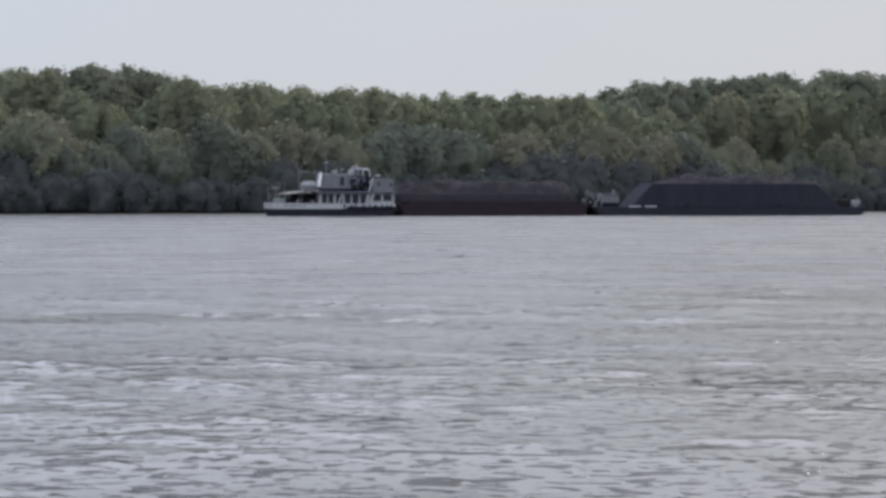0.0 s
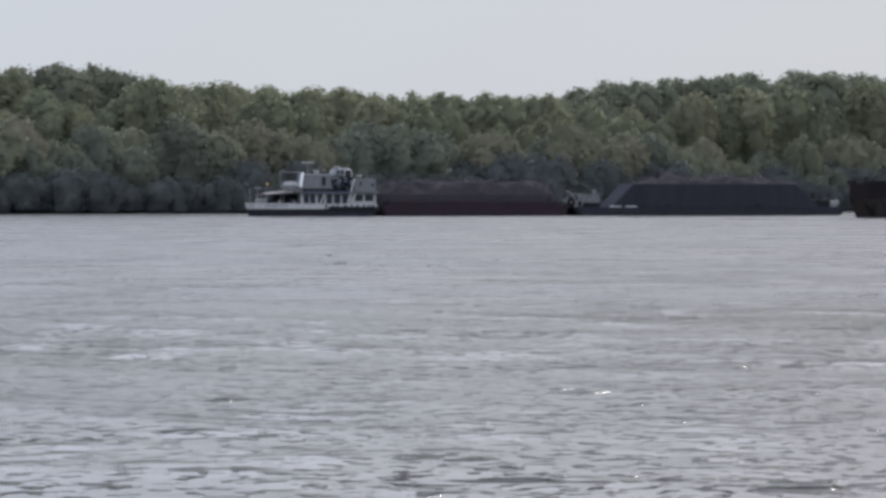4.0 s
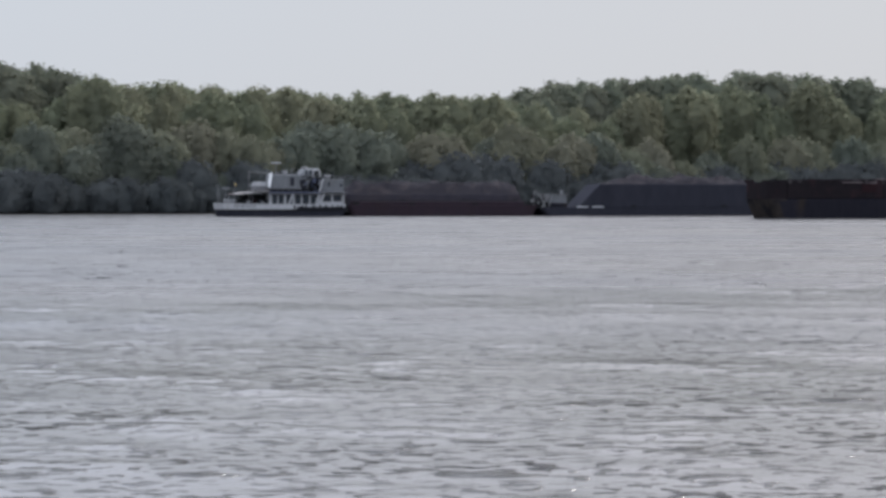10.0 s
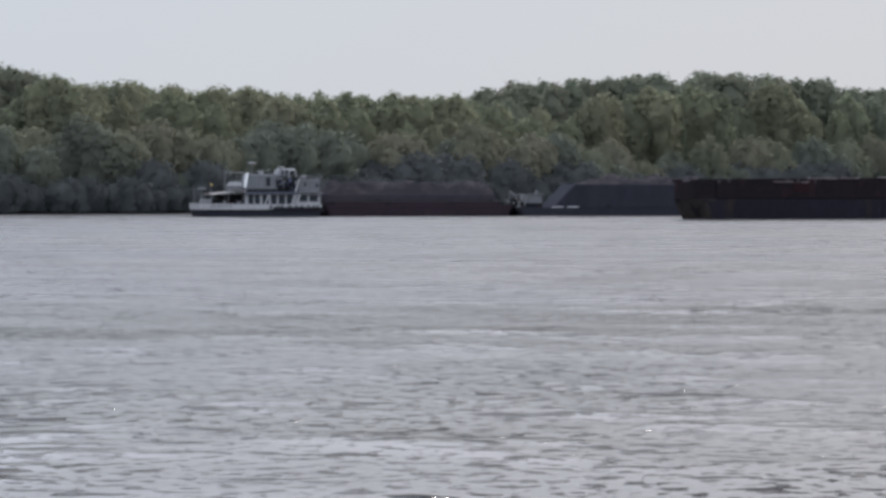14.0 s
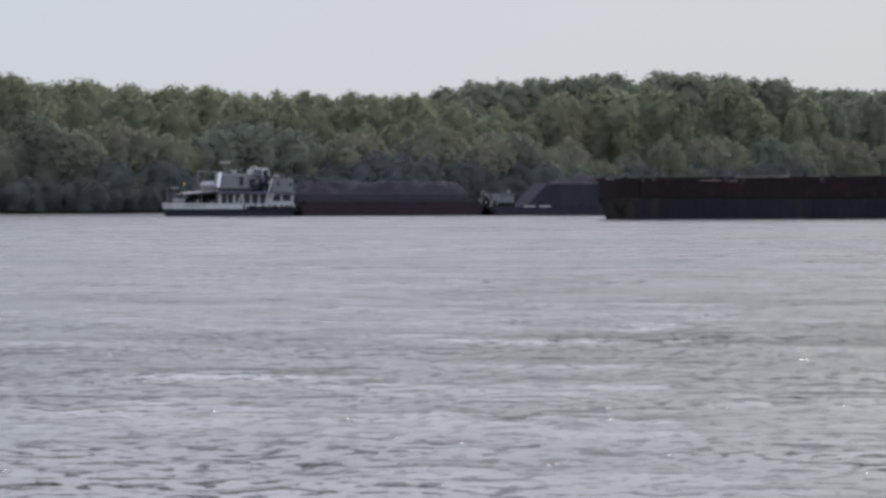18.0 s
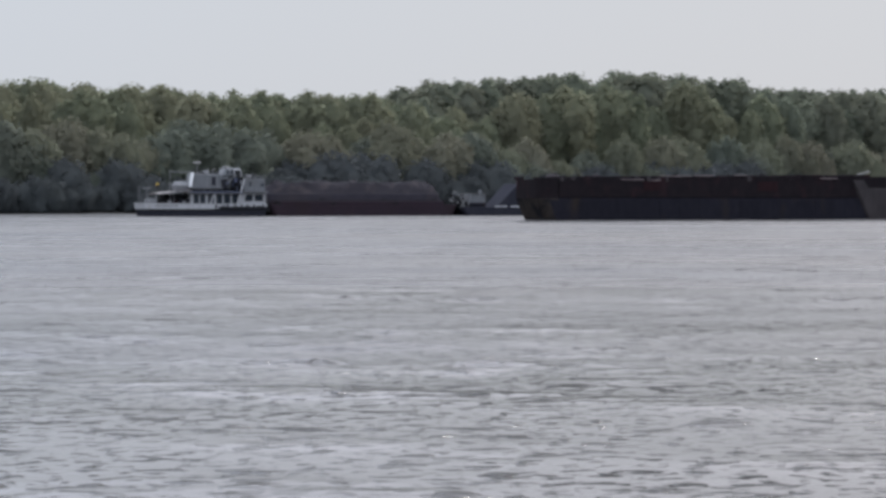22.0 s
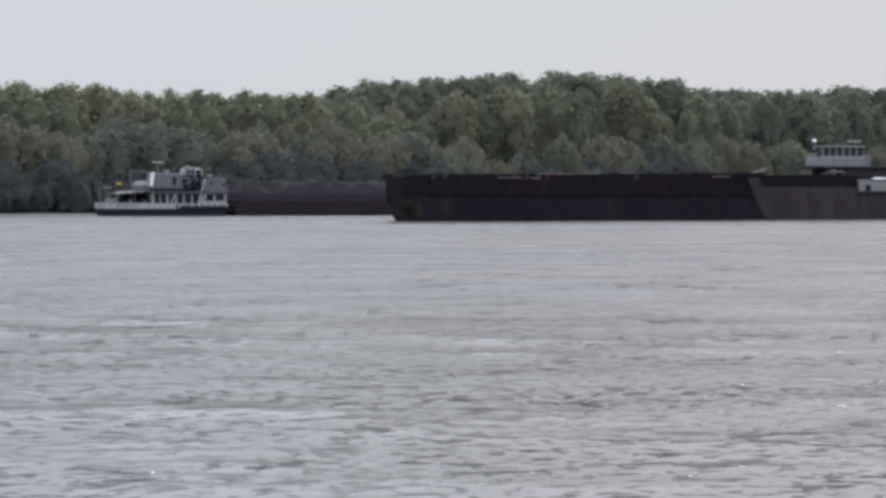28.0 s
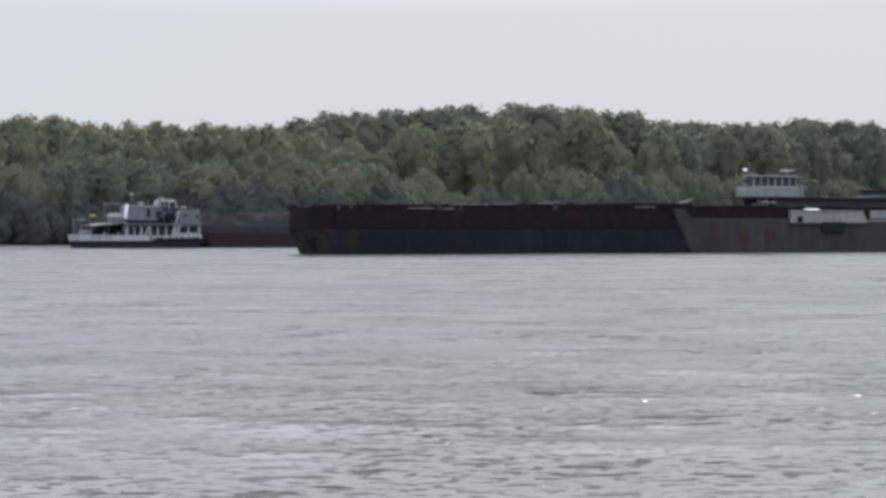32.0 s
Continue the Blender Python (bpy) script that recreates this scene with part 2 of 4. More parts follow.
def block(x0, x1, y0, y1, z0, z1, bevel=.04, bm=None, slope=(0, 0, 0, 0)):
    """A box with rounded edges; slope moves its top edge in at the left, right, near and far side."""
    bm = bm or bmesh.new()
    a, b, c, d = slope
    v = [bm.verts.new(p) for p in ((x0, y0, z0), (x1, y0, z0), (x1, y1, z0), (x0, y1, z0),
                                   (x0 + a, y0 + c, z1), (x1 - b, y0 + c, z1), (x1 - b, y1 - d, z1), (x0 + a, y1 - d, z1))]
    faces = [bm.faces.new([v[i] for i in f]) for f in ((3, 2, 1, 0), (4, 5, 6, 7), (0, 1, 5, 4), (1, 2, 6, 5), (2, 3, 7, 6), (3, 0, 4, 7))]
    if bevel:
        bmesh.ops.bevel(bm, geom=list({e for f in faces for e in f.edges}), offset=bevel, segments=1, affect="EDGES")
    return bm


def tube(points, r, bm=None, sides=6):
    """A round bar along points, r thick at its start and r end."""
    bm = bm or bmesh.new()
    r0, r1 = r if isinstance(r, tuple) else (r, r)
    rings = []
    for i, p in enumerate(points):
        p = Vector(p)
        way = (Vector(points[min(i + 1, len(points) - 1)]) - Vector(points[max(i - 1, 0)])).normalized()
        side = way.orthogonal().normalized()
        up = way.cross(side)
        rr = r0 + (r1 - r0) * i / max(1, len(points) - 1)
        rings.append([bm.verts.new(p + (side * math.cos(k * math.tau / sides) + up * math.sin(k * math.tau / sides)) * rr) for k in range(sides)])
    for a, b in zip(rings, rings[1:]):
        for k in range(sides):
            bm.faces.new((a[k], a[(k + 1) % sides], b[(k + 1) % sides], b[k]))
    bm.faces.new(rings[0][::-1])
    bm.faces.new(rings[-1])
    return bm


def plan(x0, x1, y0, y1, r0, r1, n=5):
    """The outline of a hull seen from above, with corners rounded by r0 at the left end and r1 at the right end."""
    points = []
    for cx, cy, r, start in ((x1, y0, r1, -90), (x1, y1, r1, 0), (x0, y1, r0, 90), (x0, y0, r0, 180)):
        mx, my = cx + (-r if cx == x1 else r), cy + (r if cy == y0 else -r)
        points += [(mx + r * math.cos(radians(start + 90 * k / n)), my + r * math.sin(radians(start + 90 * k / n))) for k in range(n + 1)]
    return points


def loft(levels, bm=None):
    """A closed body through outlines at rising heights: levels of (outline, z or a rule for z by x)."""
    bm = bm or bmesh.new()
    rings = [[bm.verts.new((x, y, z(x) if callable(z) else z)) for x, y in outline] for outline, z in levels]
    for a, b in zip(rings, rings[1:]):
        for k in range(len(a)):
            bm.faces.new((a[k], a[(k + 1) % len(a)], b[(k + 1) % len(a)], b[k]))
    bm.faces.new(rings[0][::-1])
    bm.faces.new(rings[-1])
    return bm


def rail(x0, x1, y, z, height, step, parent, mat, name="railing"):
    bm = bmesh.new()
    count = max(2, round(abs(x1 - x0) / step) + 1)
    for k in range(count):
        x = x0 + (x1 - x0) * k / (count - 1)
        tube(((x, y, z), (x, y, z + height)), .03, bm, 4)
    for h in (.5, 1.0):
        tube(((x0, y, z + height * h), (x1, y, z + height * h)), .025, bm, 4)
    return part(name, bm, mat, parent)


def bollard(x, y, z, parent):
    bm = tube(((x, y, z), (x, y, z + .45)), .16, None, 8)
    tube(((x + .5, y, z), (x + .5, y, z + .45)), .16, bm, 8)
    tube(((x - .25, y, z + .34), (x + .75, y, z + .34)), .06, bm, 6)
    return part("bollard", bm, DARK, parent)


def window(x0, x1, y, z0, z1, parent, frame_mat=WHITE):
    """A window on a wall that faces -y: a proud frame and a dark pane."""
    bm = bmesh.new()
    for a in ((x0 - .07, x1 + .07, z0 - .07, z0), (x0 - .07, x1 + .07, z1, z1 + .07), (x0 - .07, x0, z0, z1), (x1, x1 + .07, z0, z1)):
        block(a[0], a[1], y - .05, y + .01, a[2], a[3], 0, bm)
    w = part("window", bm, frame_mat, parent)
    part("pane", block(x0, x1, y - .02, y + .004, z0, z1, 0), GLASS, w)
    return w


def thing(name, label, category, group="", at=None):
    ob = new(name)
    if at:
        ob.matrix_basis = at
    return tagged(ob, label, category, group)


# ---- river bed, banks and water ----
BANK, ALONG, INLAND = Vector((-60, 378, 0)), Vector((.860, .510, 0)).normalized(), Vector((-.510, .860, 0)).normalized()


def on_bank(s, d, z=0.0):
    return BANK + ALONG * s + INLAND * d + Vector((0, 0, z))


def bank_height(d):
    return float(np.interp(d, (-3000, -420, -378, -368, -330, -12, -3, 0, 4, 12, 40, 3000), (3, 2, 1.2, -.6, -3, -2.5, -.6, -.05, .7, 1.3, 1.8, 4)))


def ground():
    ds = [-3000, -1200, -600, -420, -395, -378, -372, -368, -355, -330, -200, -80, -12, -6, -3] + [-1 + .6 * k for k in range(20)] + [14, 18, 24, 32, 42, 60, 90, 160, 400, 1000, 3000]
    ss = [-3500, -1500, -700, -400, -200, -120] + [-80 + 2.0 * k for k in range(260)] + [480, 600, 800, 1200, 2000, 3500]
    verts, quads = [], []
    for d in ds:
        for s in ss:
            bump = .35 * noise.noise((s * .13, d * .2, 3)) + .12 * noise.noise((s * .7, d * .7, 8)) if -8 < d < 60 else 0
            shift = 1.5 * noise.noise((s * .03, 0, 5)) if -8 < d < 40 else 0
            verts.append(on_bank(s, d + shift, bank_height(d) + bump * (.5 if d < 2 else 1))[:])
    w = len(ss)
    for i in range(len(ds) - 1):
        for j in range(w - 1):
            quads.append((i * w + j, i * w + j + 1, (i + 1) * w + j + 1, (i + 1) * w + j))
    tagged(new("ground", quick_mesh("ground", verts, quads, SOIL)), "low muddy river bank and forest floor", "ground", kind="structure")


def water():
    """Wind waves with sharp, forward-leaning crests that run towards the near bank, chop on their backs and ripples in patches."""
    rows, y = [-24.0, -10.0, 0.0, 5.0, 8.0], 10.0
    while y < 440:
        rows.append(y)
        y += min(.5, .075 + .0026 * max(0, y - 62))
    while y < 3500:
        rows.append(y)
        y *= 1.05
    cols = np.concatenate(([-14, -5, -2, -1, -.5], np.linspace(-.27, .43, 235), [.7, 1.2, 2, 5, 14]))
    yy = np.array(rows)[:, None] * np.ones(len(cols))[None, :]
    xx = (np.array(rows)[:, None] + 25.0) * cols[None, :]
    rng = np.random.default_rng(4)
    spacing = np.minimum(.5, .075 + .0026 * np.maximum(yy - 62, 0))
    bearing = math.atan2(.40, .92)                     # the way the waves run, from straight at the bank

    def field(shortest, longest, count, spread):
        """A rough sea of unit height made of many wave trains."""
        total = np.zeros_like(xx)
        for _ in range(count):
            length = shortest * (longest / shortest) ** rng.uniform()
            heading = bearing + rng.normal(0, spread)
            fade = np.clip(length / spacing / 2.5 - .6, 0, 1)
            total += fade * np.sin(2 * np.pi / length * (xx * math.sin(heading) + yy * math.cos(heading)) + rng.uniform(0, 6.3))
        return total / math.sqrt(count / 2)

    swell = field(2.2, 5.5, 24, .4)
    zz = .0030 * np.exp(.75 * np.clip(swell, -2.4, 2.4))
    # shorter, steeper waves come in packets, on the swell's crests and in gusts
    gusts = np.clip(.6 + .45 * field(9.0, 30.0, 12, 3.0), .15, 1.6)
    packets = gusts * np.clip(.3 + .6 * field(1.6, 4.5, 16, 3.0) + .25 * swell, 0, 1.8)
    zz += .0034 * packets * np.exp(1.0 * np.clip(field(.7, 1.5, 30, .65), -2.4, 1.9))
    zz += .0034 * packets * field(.4, .8, 26, .9)
    zz *= np.interp(yy, (15, 60, 110, 220), (1, 1.1, 1.3, 1.3))
    inner = (np.abs(cols - .08) < .345)[None, :] & (yy > 9)
    zz = np.where(inner, zz, .01)
    lean = 1.0 * np.clip(zz - .012, 0, .06)
    w = len(cols)
    i, j = np.meshgrid(np.arange(len(rows) - 1), np.arange(w - 1), indexing="ij")
    a = (i * w + j).ravel()
    me = quick_mesh("water", np.stack((xx - .4 * lean, yy - .92 * lean, zz - .012), -1).reshape(-1, 3), np.stack((a, a + 1, a + w + 1, a + w), -1), WATER)
    me.shade_smooth()
    return tagged(new("water", me), "grey-blue river water with small wind waves", "water", kind="structure")


ground()
river = water()

# ---- the wooded far bank ----


def plumes_of(kind, rng):
    """The upright masses of foliage that make up a crown: middle, half width, foot and top of each."""
    high, low, wide = KINDS[kind][:3]
    made = []
    count = 7 if kind in ("poplar", "tall") else 6
    for k in range(count):
        turn = k * math.tau / (count - 1) + rng.uniform(-.4, .4)
        off = wide * rng.uniform(.36, .6) if k else 0
        top = high * (rng.uniform(.78, .98) if k else 1)
        made.append((off * math.cos(turn), off * math.sin(turn), wide * rng.uniform(.5, .78), high * low * rng.uniform(.5, 1.3), top))
    return made


def crown_mesh(name, kind, plumes, mat, rng):
    """A dense crown: upright leafy masses that swell and sink along their height, under a coat of small bent leaf clumps that stand off them."""
    high, low, wide, bulge, count, size, fuzz = KINDS[kind]
    seed = rng.uniform(0, 50, 3)

    def profile(f):
        return (f + .04) ** .3 * max(.0, 1 - f ** 3.4) ** .52 * 1.05 if kind in ("poplar", "tall") else (f + .3) ** .22 * max(.0, 1 - f ** 2.8) ** .5

    def surface(plume, f, a):
        x, y, half, foot, top = plume
        c, d = math.cos(a), math.sin(a)
        h = f * (top - foot)
        swell = noise.noise((c * 1.1 + seed[0] + x, d * 1.1 + seed[1] + y, h / 4.5 + seed[2])) + .6 * noise.noise((c * 2.4 + seed[1] + y, d * 2.4 + seed[2] + x, h / 2.0 + seed[0]))
        r = half * profile(f) * (1 + bulge * swell)
        return x + r * c, y + r * d, foot + h

    def facing(plume, f, a):
        n = (Vector(surface(plume, f, a + .12)) - Vector(surface(plume, f, a - .12))).cross(Vector(surface(plume, min(1, f + .04), a)) - Vector(surface(plume, max(0, f - .04), a)))
        return n.normalized() if n.length > 1e-6 else Vector((0, 0, 1))

    tall, around = 7, 7
    verts, ways, quads = [], [], []
    for plume in plumes:
        base = len(verts)
        for i in range(tall + 1):
            for k in range(around):
                f, a = i / tall, k * math.tau / around
                x, y, z = surface(plume, f, a)
                verts.append((plume[0] + (x - plume[0]) * .93, plume[1] + (y - plume[1]) * .93, z - .25 * f))
                ways.append(facing(plume, f, a))
        quads += [(base + i * around + k, base + i * around + (k + 1) % around, base + (i + 1) * around + (k + 1) % around, base + (i + 1) * around + k) for i in range(tall) for k in range(around)]
    share = np.array([p[2] * (p[4] - p[3]) for p in plumes])
    spots = []
    while len(spots) < count:
        plume = plumes[int(rng.choice(len(plumes), p=share / share.sum()))]
        f, a = rng.uniform() ** .9, rng.uniform(0, math.tau)
        if rng.uniform() > profile(f) + .15:
            continue
        x, y, z = surface(plume, f, a)
        # clumps grow where light reaches: none inside a neighbouring mass
        if any(q is not plume and q[3] < z < q[4] and math.hypot(x - q[0], y - q[1]) < .8 * q[2] * profile((z - q[3]) / (q[4] - q[3])) for q in plumes):
            continue
        spots.append(((x, y, z), facing(plume, f, a)[:]))
    place, out = np.array([p for p, _ in spots]), np.array([n for _, n in spots])
    off = np.where(rng.uniform(size=count) < .8, rng.normal(.05, fuzz * .6, count), rng.uniform(.2, 1.5, count) * fuzz)
    place += (out * .8 + (0, 0, .5)) * off[:, None]
    place[:, 2] = np.maximum(place[:, 2], .3)
    side = np.cross(out + rng.normal(0, .35, (count, 3)), rng.normal(size=(count, 3)))
    side /= np.linalg.norm(side, axis=1)[:, None]
    up = np.cross(side, out + rng.normal(0, .35, (count, 3)))
    up /= np.linalg.norm(up, axis=1)[:, None]
    s = (size * rng.uniform(.6, 1.3, count) * np.where(off > fuzz * .8, .62, 1.1))[:, None]
    fold = np.cross(side, up) * s * .2
    corners = np.stack((place - up * s * .6, place - side * s * .45 + fold, place + up * s * .6, place + side * s * .45 + fold), 1)
    me = quick_mesh(name, np.concatenate((corners.reshape(-1, 3), verts)), np.concatenate((np.arange(count * 4).reshape(-1, 4), np.array(quads) + count * 4)), mat)
    # the clumps shade as one soft mass: their normals follow the crown
    soft = out * .62 + (0, 0, .7) + rng.normal(0, .16, (count, 3))
    soft /= np.linalg.norm(soft, axis=1)[:, None]
    me.shade_smooth()
    me.normals_split_custom_set(np.repeat(soft, 4, axis=0).tolist() + [(ways[v] * .62 + Vector((0, 0, .7))).normalized()[:] for q in quads for v in q])
    return me


# for each kind: height, where the crown starts, half width, unevenness, leaf clumps and their size, how far they stand off
KINDS = {"poplar": (30.0, .28, 4.9, .45, 2050, .75, .6), "tall": (34.0, .34, 5.1, .45, 2050, .8, .65), "willow": (14.0, .06, 5.2, .45, 1700, .56, .45),
         "shade_willow": (14.0, .05, 4.9, .45, 1600, .56, .45), "scrub": (7.0, .0, 4.0, .45, 700, .5, .4)}


def tree_parts(kind, seed):
    """Trunk with limbs, and crown, of one tree of full size."""
    rng = np.random.default_rng(seed)
    high = KINDS[kind][0]
    plumes = plumes_of(kind, rng)
    trunk = bmesh.new()
    lean = rng.normal(0, .3, 2)
    stem = [(lean[0] * f, lean[1] * f * .8, high * .86 * f - .4) for f in (0, .25, .5, .75, 1)]
    tube(stem, (high * .0105 + .06, .06), trunk, 7)
    for x, y, half, foot, top in plumes[1:]:            # a limb up into each mass
        c = Vector((x, y, foot + (top - foot) * .6))
        root = max(.8, c.z - 1.6 * math.hypot(x, y) - .8)
        g = min(1, (root + .4) / (high * .86))
        base = Vector((lean[0] * g, lean[1] * g * .8, root))
        tube((base, base.lerp(c, .55) + Vector((0, 0, .3)), c), (.13, .03), trunk, 5)
    return mesh_of("trunk", trunk, BARK), crown_mesh("crown", kind, plumes, LEAF[kind], rng)


LABELS = {"poplar": ("poplar_tree", "tall leafy green poplar in dense riverside woodland"), "tall": ("tall_poplar_tree", "very tall dark green poplar rising above the riverside woodland"),
          "willow": ("willow_tree", "rounded grey-green willow at the edge of the woodland"), "shade_willow": ("alder_tree", "willow-shaped tree with leaves coloured darker for the shade of the woodland edge"), "scrub": ("scrub_bush", "low scrub bush on the muddy river bank, leaves darkened for shade")}
STOCK = {}


def plant(kind, variant, s, d, high, wide, turn):
    """A tree of that kind on the far bank, s along it and d inland, as high as given."""
    full = {"poplar": 30.0, "tall": 34.0, "willow": 14.0, "shade_willow": 14.0, "scrub": 7.0}[kind]
    at = Matrix.Translation(on_bank(s, d, bank_height(d) - .1)) @ pose(0, 0, 0, 0, 0, turn) @ Matrix.Diagonal((wide * high / full, wide * high / full, high / full, 1))
    name, label = LABELS[kind]
    if (kind, variant) not in STOCK:
        tree = thing(name, label, "bush" if kind == "scrub" else "tree", "trees on the far bank")
        stem, crown = tree_parts(kind, 100 * len(STOCK) + 7)
        for n, me in (("trunk", stem), ("crown", crown)):
            new(n, me).parent = tree
        STOCK[kind, variant] = tree
        tree.matrix_basis = at
        return tree
    ob = STOCK[kind, variant]
    made = copy_thing(ob, Matrix())
    made.matrix_basis = at
    return made


# how high the tree tops stand along the bank, in metres
TOPS = ((-60, 29), (-13, 29.3), (6, 31.8), (21, 30.9), (29, 29.9), (33, 27.4), (52, 28.7), (69, 27.4), (76, 28.3), (83, 30), (86, 27.1), (119, 28.2), (130, 27.8),
        (141, 29.6), (147, 26.5), (155, 31.8), (187, 34.3), (205, 36.6), (214, 34.5), (228, 37.8), (248, 37.8), (265, 36.5), (271, 34.3), (304, 35.3), (322, 36.3), (330, 33.4),
        (350, 38), (358, 38.9), (379, 36.2), (450, 38))


def woods():
    rng = np.random.default_rng(12)

    def top(s):
        """The height of the tree tops there, held down beside a notch."""
        there = [float(np.interp(s + d, [a for a, _ in TOPS], [b for _, b in TOPS])) for d in (-3.5, 0, 3.5)]
        return .5 * there[1] + .5 * min(there) + .2

    def belt(start, end, step, inland, spread, kinds, high, wide):
        s = start
        while s < end:
            kind, variants = kinds(s)
            plant(kind, int(rng.integers(variants)), s, inland + rng.uniform(-spread, spread), high(s), rng.uniform(*wide), rng.uniform(0, 360))
            s += rng.uniform(*step)

    def back(s):
        return ("tall", 6) if s > 148 or -4 < s < 30 else ("poplar", 7)

    belt(-62, 405, (5.0, 8), 60, 4, back, lambda s: top(s) + .3 - rng.uniform(0, 1.5), (1.3, 1.7))
    belt(-62, 402, (2.3, 3.5), 45, 6, back, lambda s: top(s) - .9 + rng.uniform(-.9, .2), (1.1, 1.6))       # the skyline
    belt(-60, 395, (4.5, 7), 27, 4, lambda s: ("tall", 6) if s > 262 else ("poplar", 7), lambda s: (top(s) - 1.8) * rng.uniform(.62, .95) * (1.06 if s > 262 else 1), (.95, 1.5))
    # pockets of shade among the willows, put into the colour of darker-leaved trees
    shade_pockets = ((-10, -3), (16, 30), (60, 93), (120, 131), (178, 190), (226, 240), (300, 312))

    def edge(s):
        return ("shade_willow", 5) if any(a < s < b for a, b in shade_pockets) or rng.uniform() < .12 else ("willow", 6)

    belt(-58, 390, (3.6, 6.2), 14, 3.5, edge, lambda s: rng.uniform(9.5, 20), (.75, 1.35))
    # low rows whose dark leaves paint the shade along the foot of the woods
    belt(-58, 388, (3.0, 5.4), 8.5, 2, lambda s: ("shade_willow", 5) if rng.uniform() < .55 else ("scrub", 5), lambda s: rng.uniform(6.5, 13), (.8, 1.25))
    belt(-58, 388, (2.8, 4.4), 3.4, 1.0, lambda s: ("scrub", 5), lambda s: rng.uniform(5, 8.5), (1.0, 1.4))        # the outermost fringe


woods()


# ---- barges ----
def heap(x0, x1, y0, y1, z0, top, seed, rough=.35, ends=(3.0, 3.0)):
    """A heap of loose cargo with sloping ends and an uneven ridge."""
    bm = bmesh.new()
    nx, ny = max(8, round((x1 - x0) / .7)), 9
    grid = []
    for i in range(nx + 1):
        x = x0 + (x1 - x0) * i / nx
        along = min(1, (x - x0) / ends[0], (x1 - x) / ends[1])
        row = []
        for j in range(ny + 1):
            across = 1 - abs(2 * j / ny - 1) ** 1.6
            h = (top - z0) * min(1, across * 1.5) * along ** .8
            h *= 1 + rough * noise.noise((x * .22 + seed, j * .3, 1)) + rough * .6 * noise.noise((x * .8 + seed, j * .9, 5))
            row.append(bm.verts.new((x, y0 + (y1 - y0) * j / ny, z0 + max(0, h))))
        grid.append(row)
    for i in range(nx):
        for j in range(ny):
            bm.faces.new((grid[i][j], grid[i + 1][j], grid[i + 1][j + 1], grid[i][j + 1]))
    low = [grid[i][0] for i in range(nx + 1)] + grid[nx][1:] + [grid[i][ny] for i in range(nx - 1, -1, -1)] + [grid[0][j] for j in range(ny - 1, 0, -1)]
    bm.faces.new(low[::-1])
    return bm


def barge(label, group, length, beam, depth, hull_mat, plate_mat, rake=(2.0, 1.0), corner=(1.6, .6), plates=14, strake=True):
    """A hull with plated near side, deck edge strake and bollards; its left end lies at x = 0, its near side at y = 0."""
    b = thing("cargo_barge", label, "barge", group)
    part("hull", loft([(plan(rake[0] * 1.25, length - rake[1] * 1.25, .1, beam - .1, *corner), -.9), (plan(rake[0] * .85, length - rake[1] * .85, 0, beam, *corner), .05),
                       (plan(rake[0] * .25, length - rake[1] * .25, 0, beam, *corner), depth * .7), (plan(0, length, 0, beam, *corner), depth)]), hull_mat, b)
    x0, x1 = rake[0] + corner[0] * .6, length - rake[1] - corner[1] * .6
    for k in range(plates):
        a, c = x0 + (x1 - x0) * k / plates, x0 + (x1 - x0) * (k + 1) / plates
        part("hull_plate", block(a + .02, c - .02, -.035, .02, .12, depth - .28, .012), plate_mat, b)
    if strake:
        part("strake", block(corner[0] * .7, length - corner[1] * .7, -.06, .05, depth - .24, depth - .02, .04), hull_mat, b)
    part("deck", loft([(plan(.1, length - .1, .1, beam - .1, *corner), depth + .004), (plan(.14, length - .14, .14, beam - .14, *corner), depth + .03)]), hull_mat, b)
    for x in (1.6, length * .33, length * .66, length - 2.4):
        bollard(x, .35, depth + .03, b)
    return b


def coaming(b, x0, x1, beam, z0, z1, body_mat, panel_mat, panels, slope=(0, 0), inset=.6):
    part("coaming", block(x0, x1, inset, beam - inset, z0, z1, .05, slope=(slope[0], slope[1], 0, 0)), body_mat, b)
    for k in range(panels):
        a, c = x0 + slope[0] + (x1 - x0 - slope[0] - slope[1]) * k / panels, x0 + slope[0] + (x1 - x0 - slope[0] - slope[1]) * (k + 1) / panels
        part("coaming_panel", block(a + .012, c - .012, inset - .04, inset + .01, z0 + .1, z1 - .12, .012), panel_mat, b)
        part("stiffener", block(a - .04, a + .04, inset - .055, inset - .005, z0 + .05, z1 - .05, .01), body_mat, b)


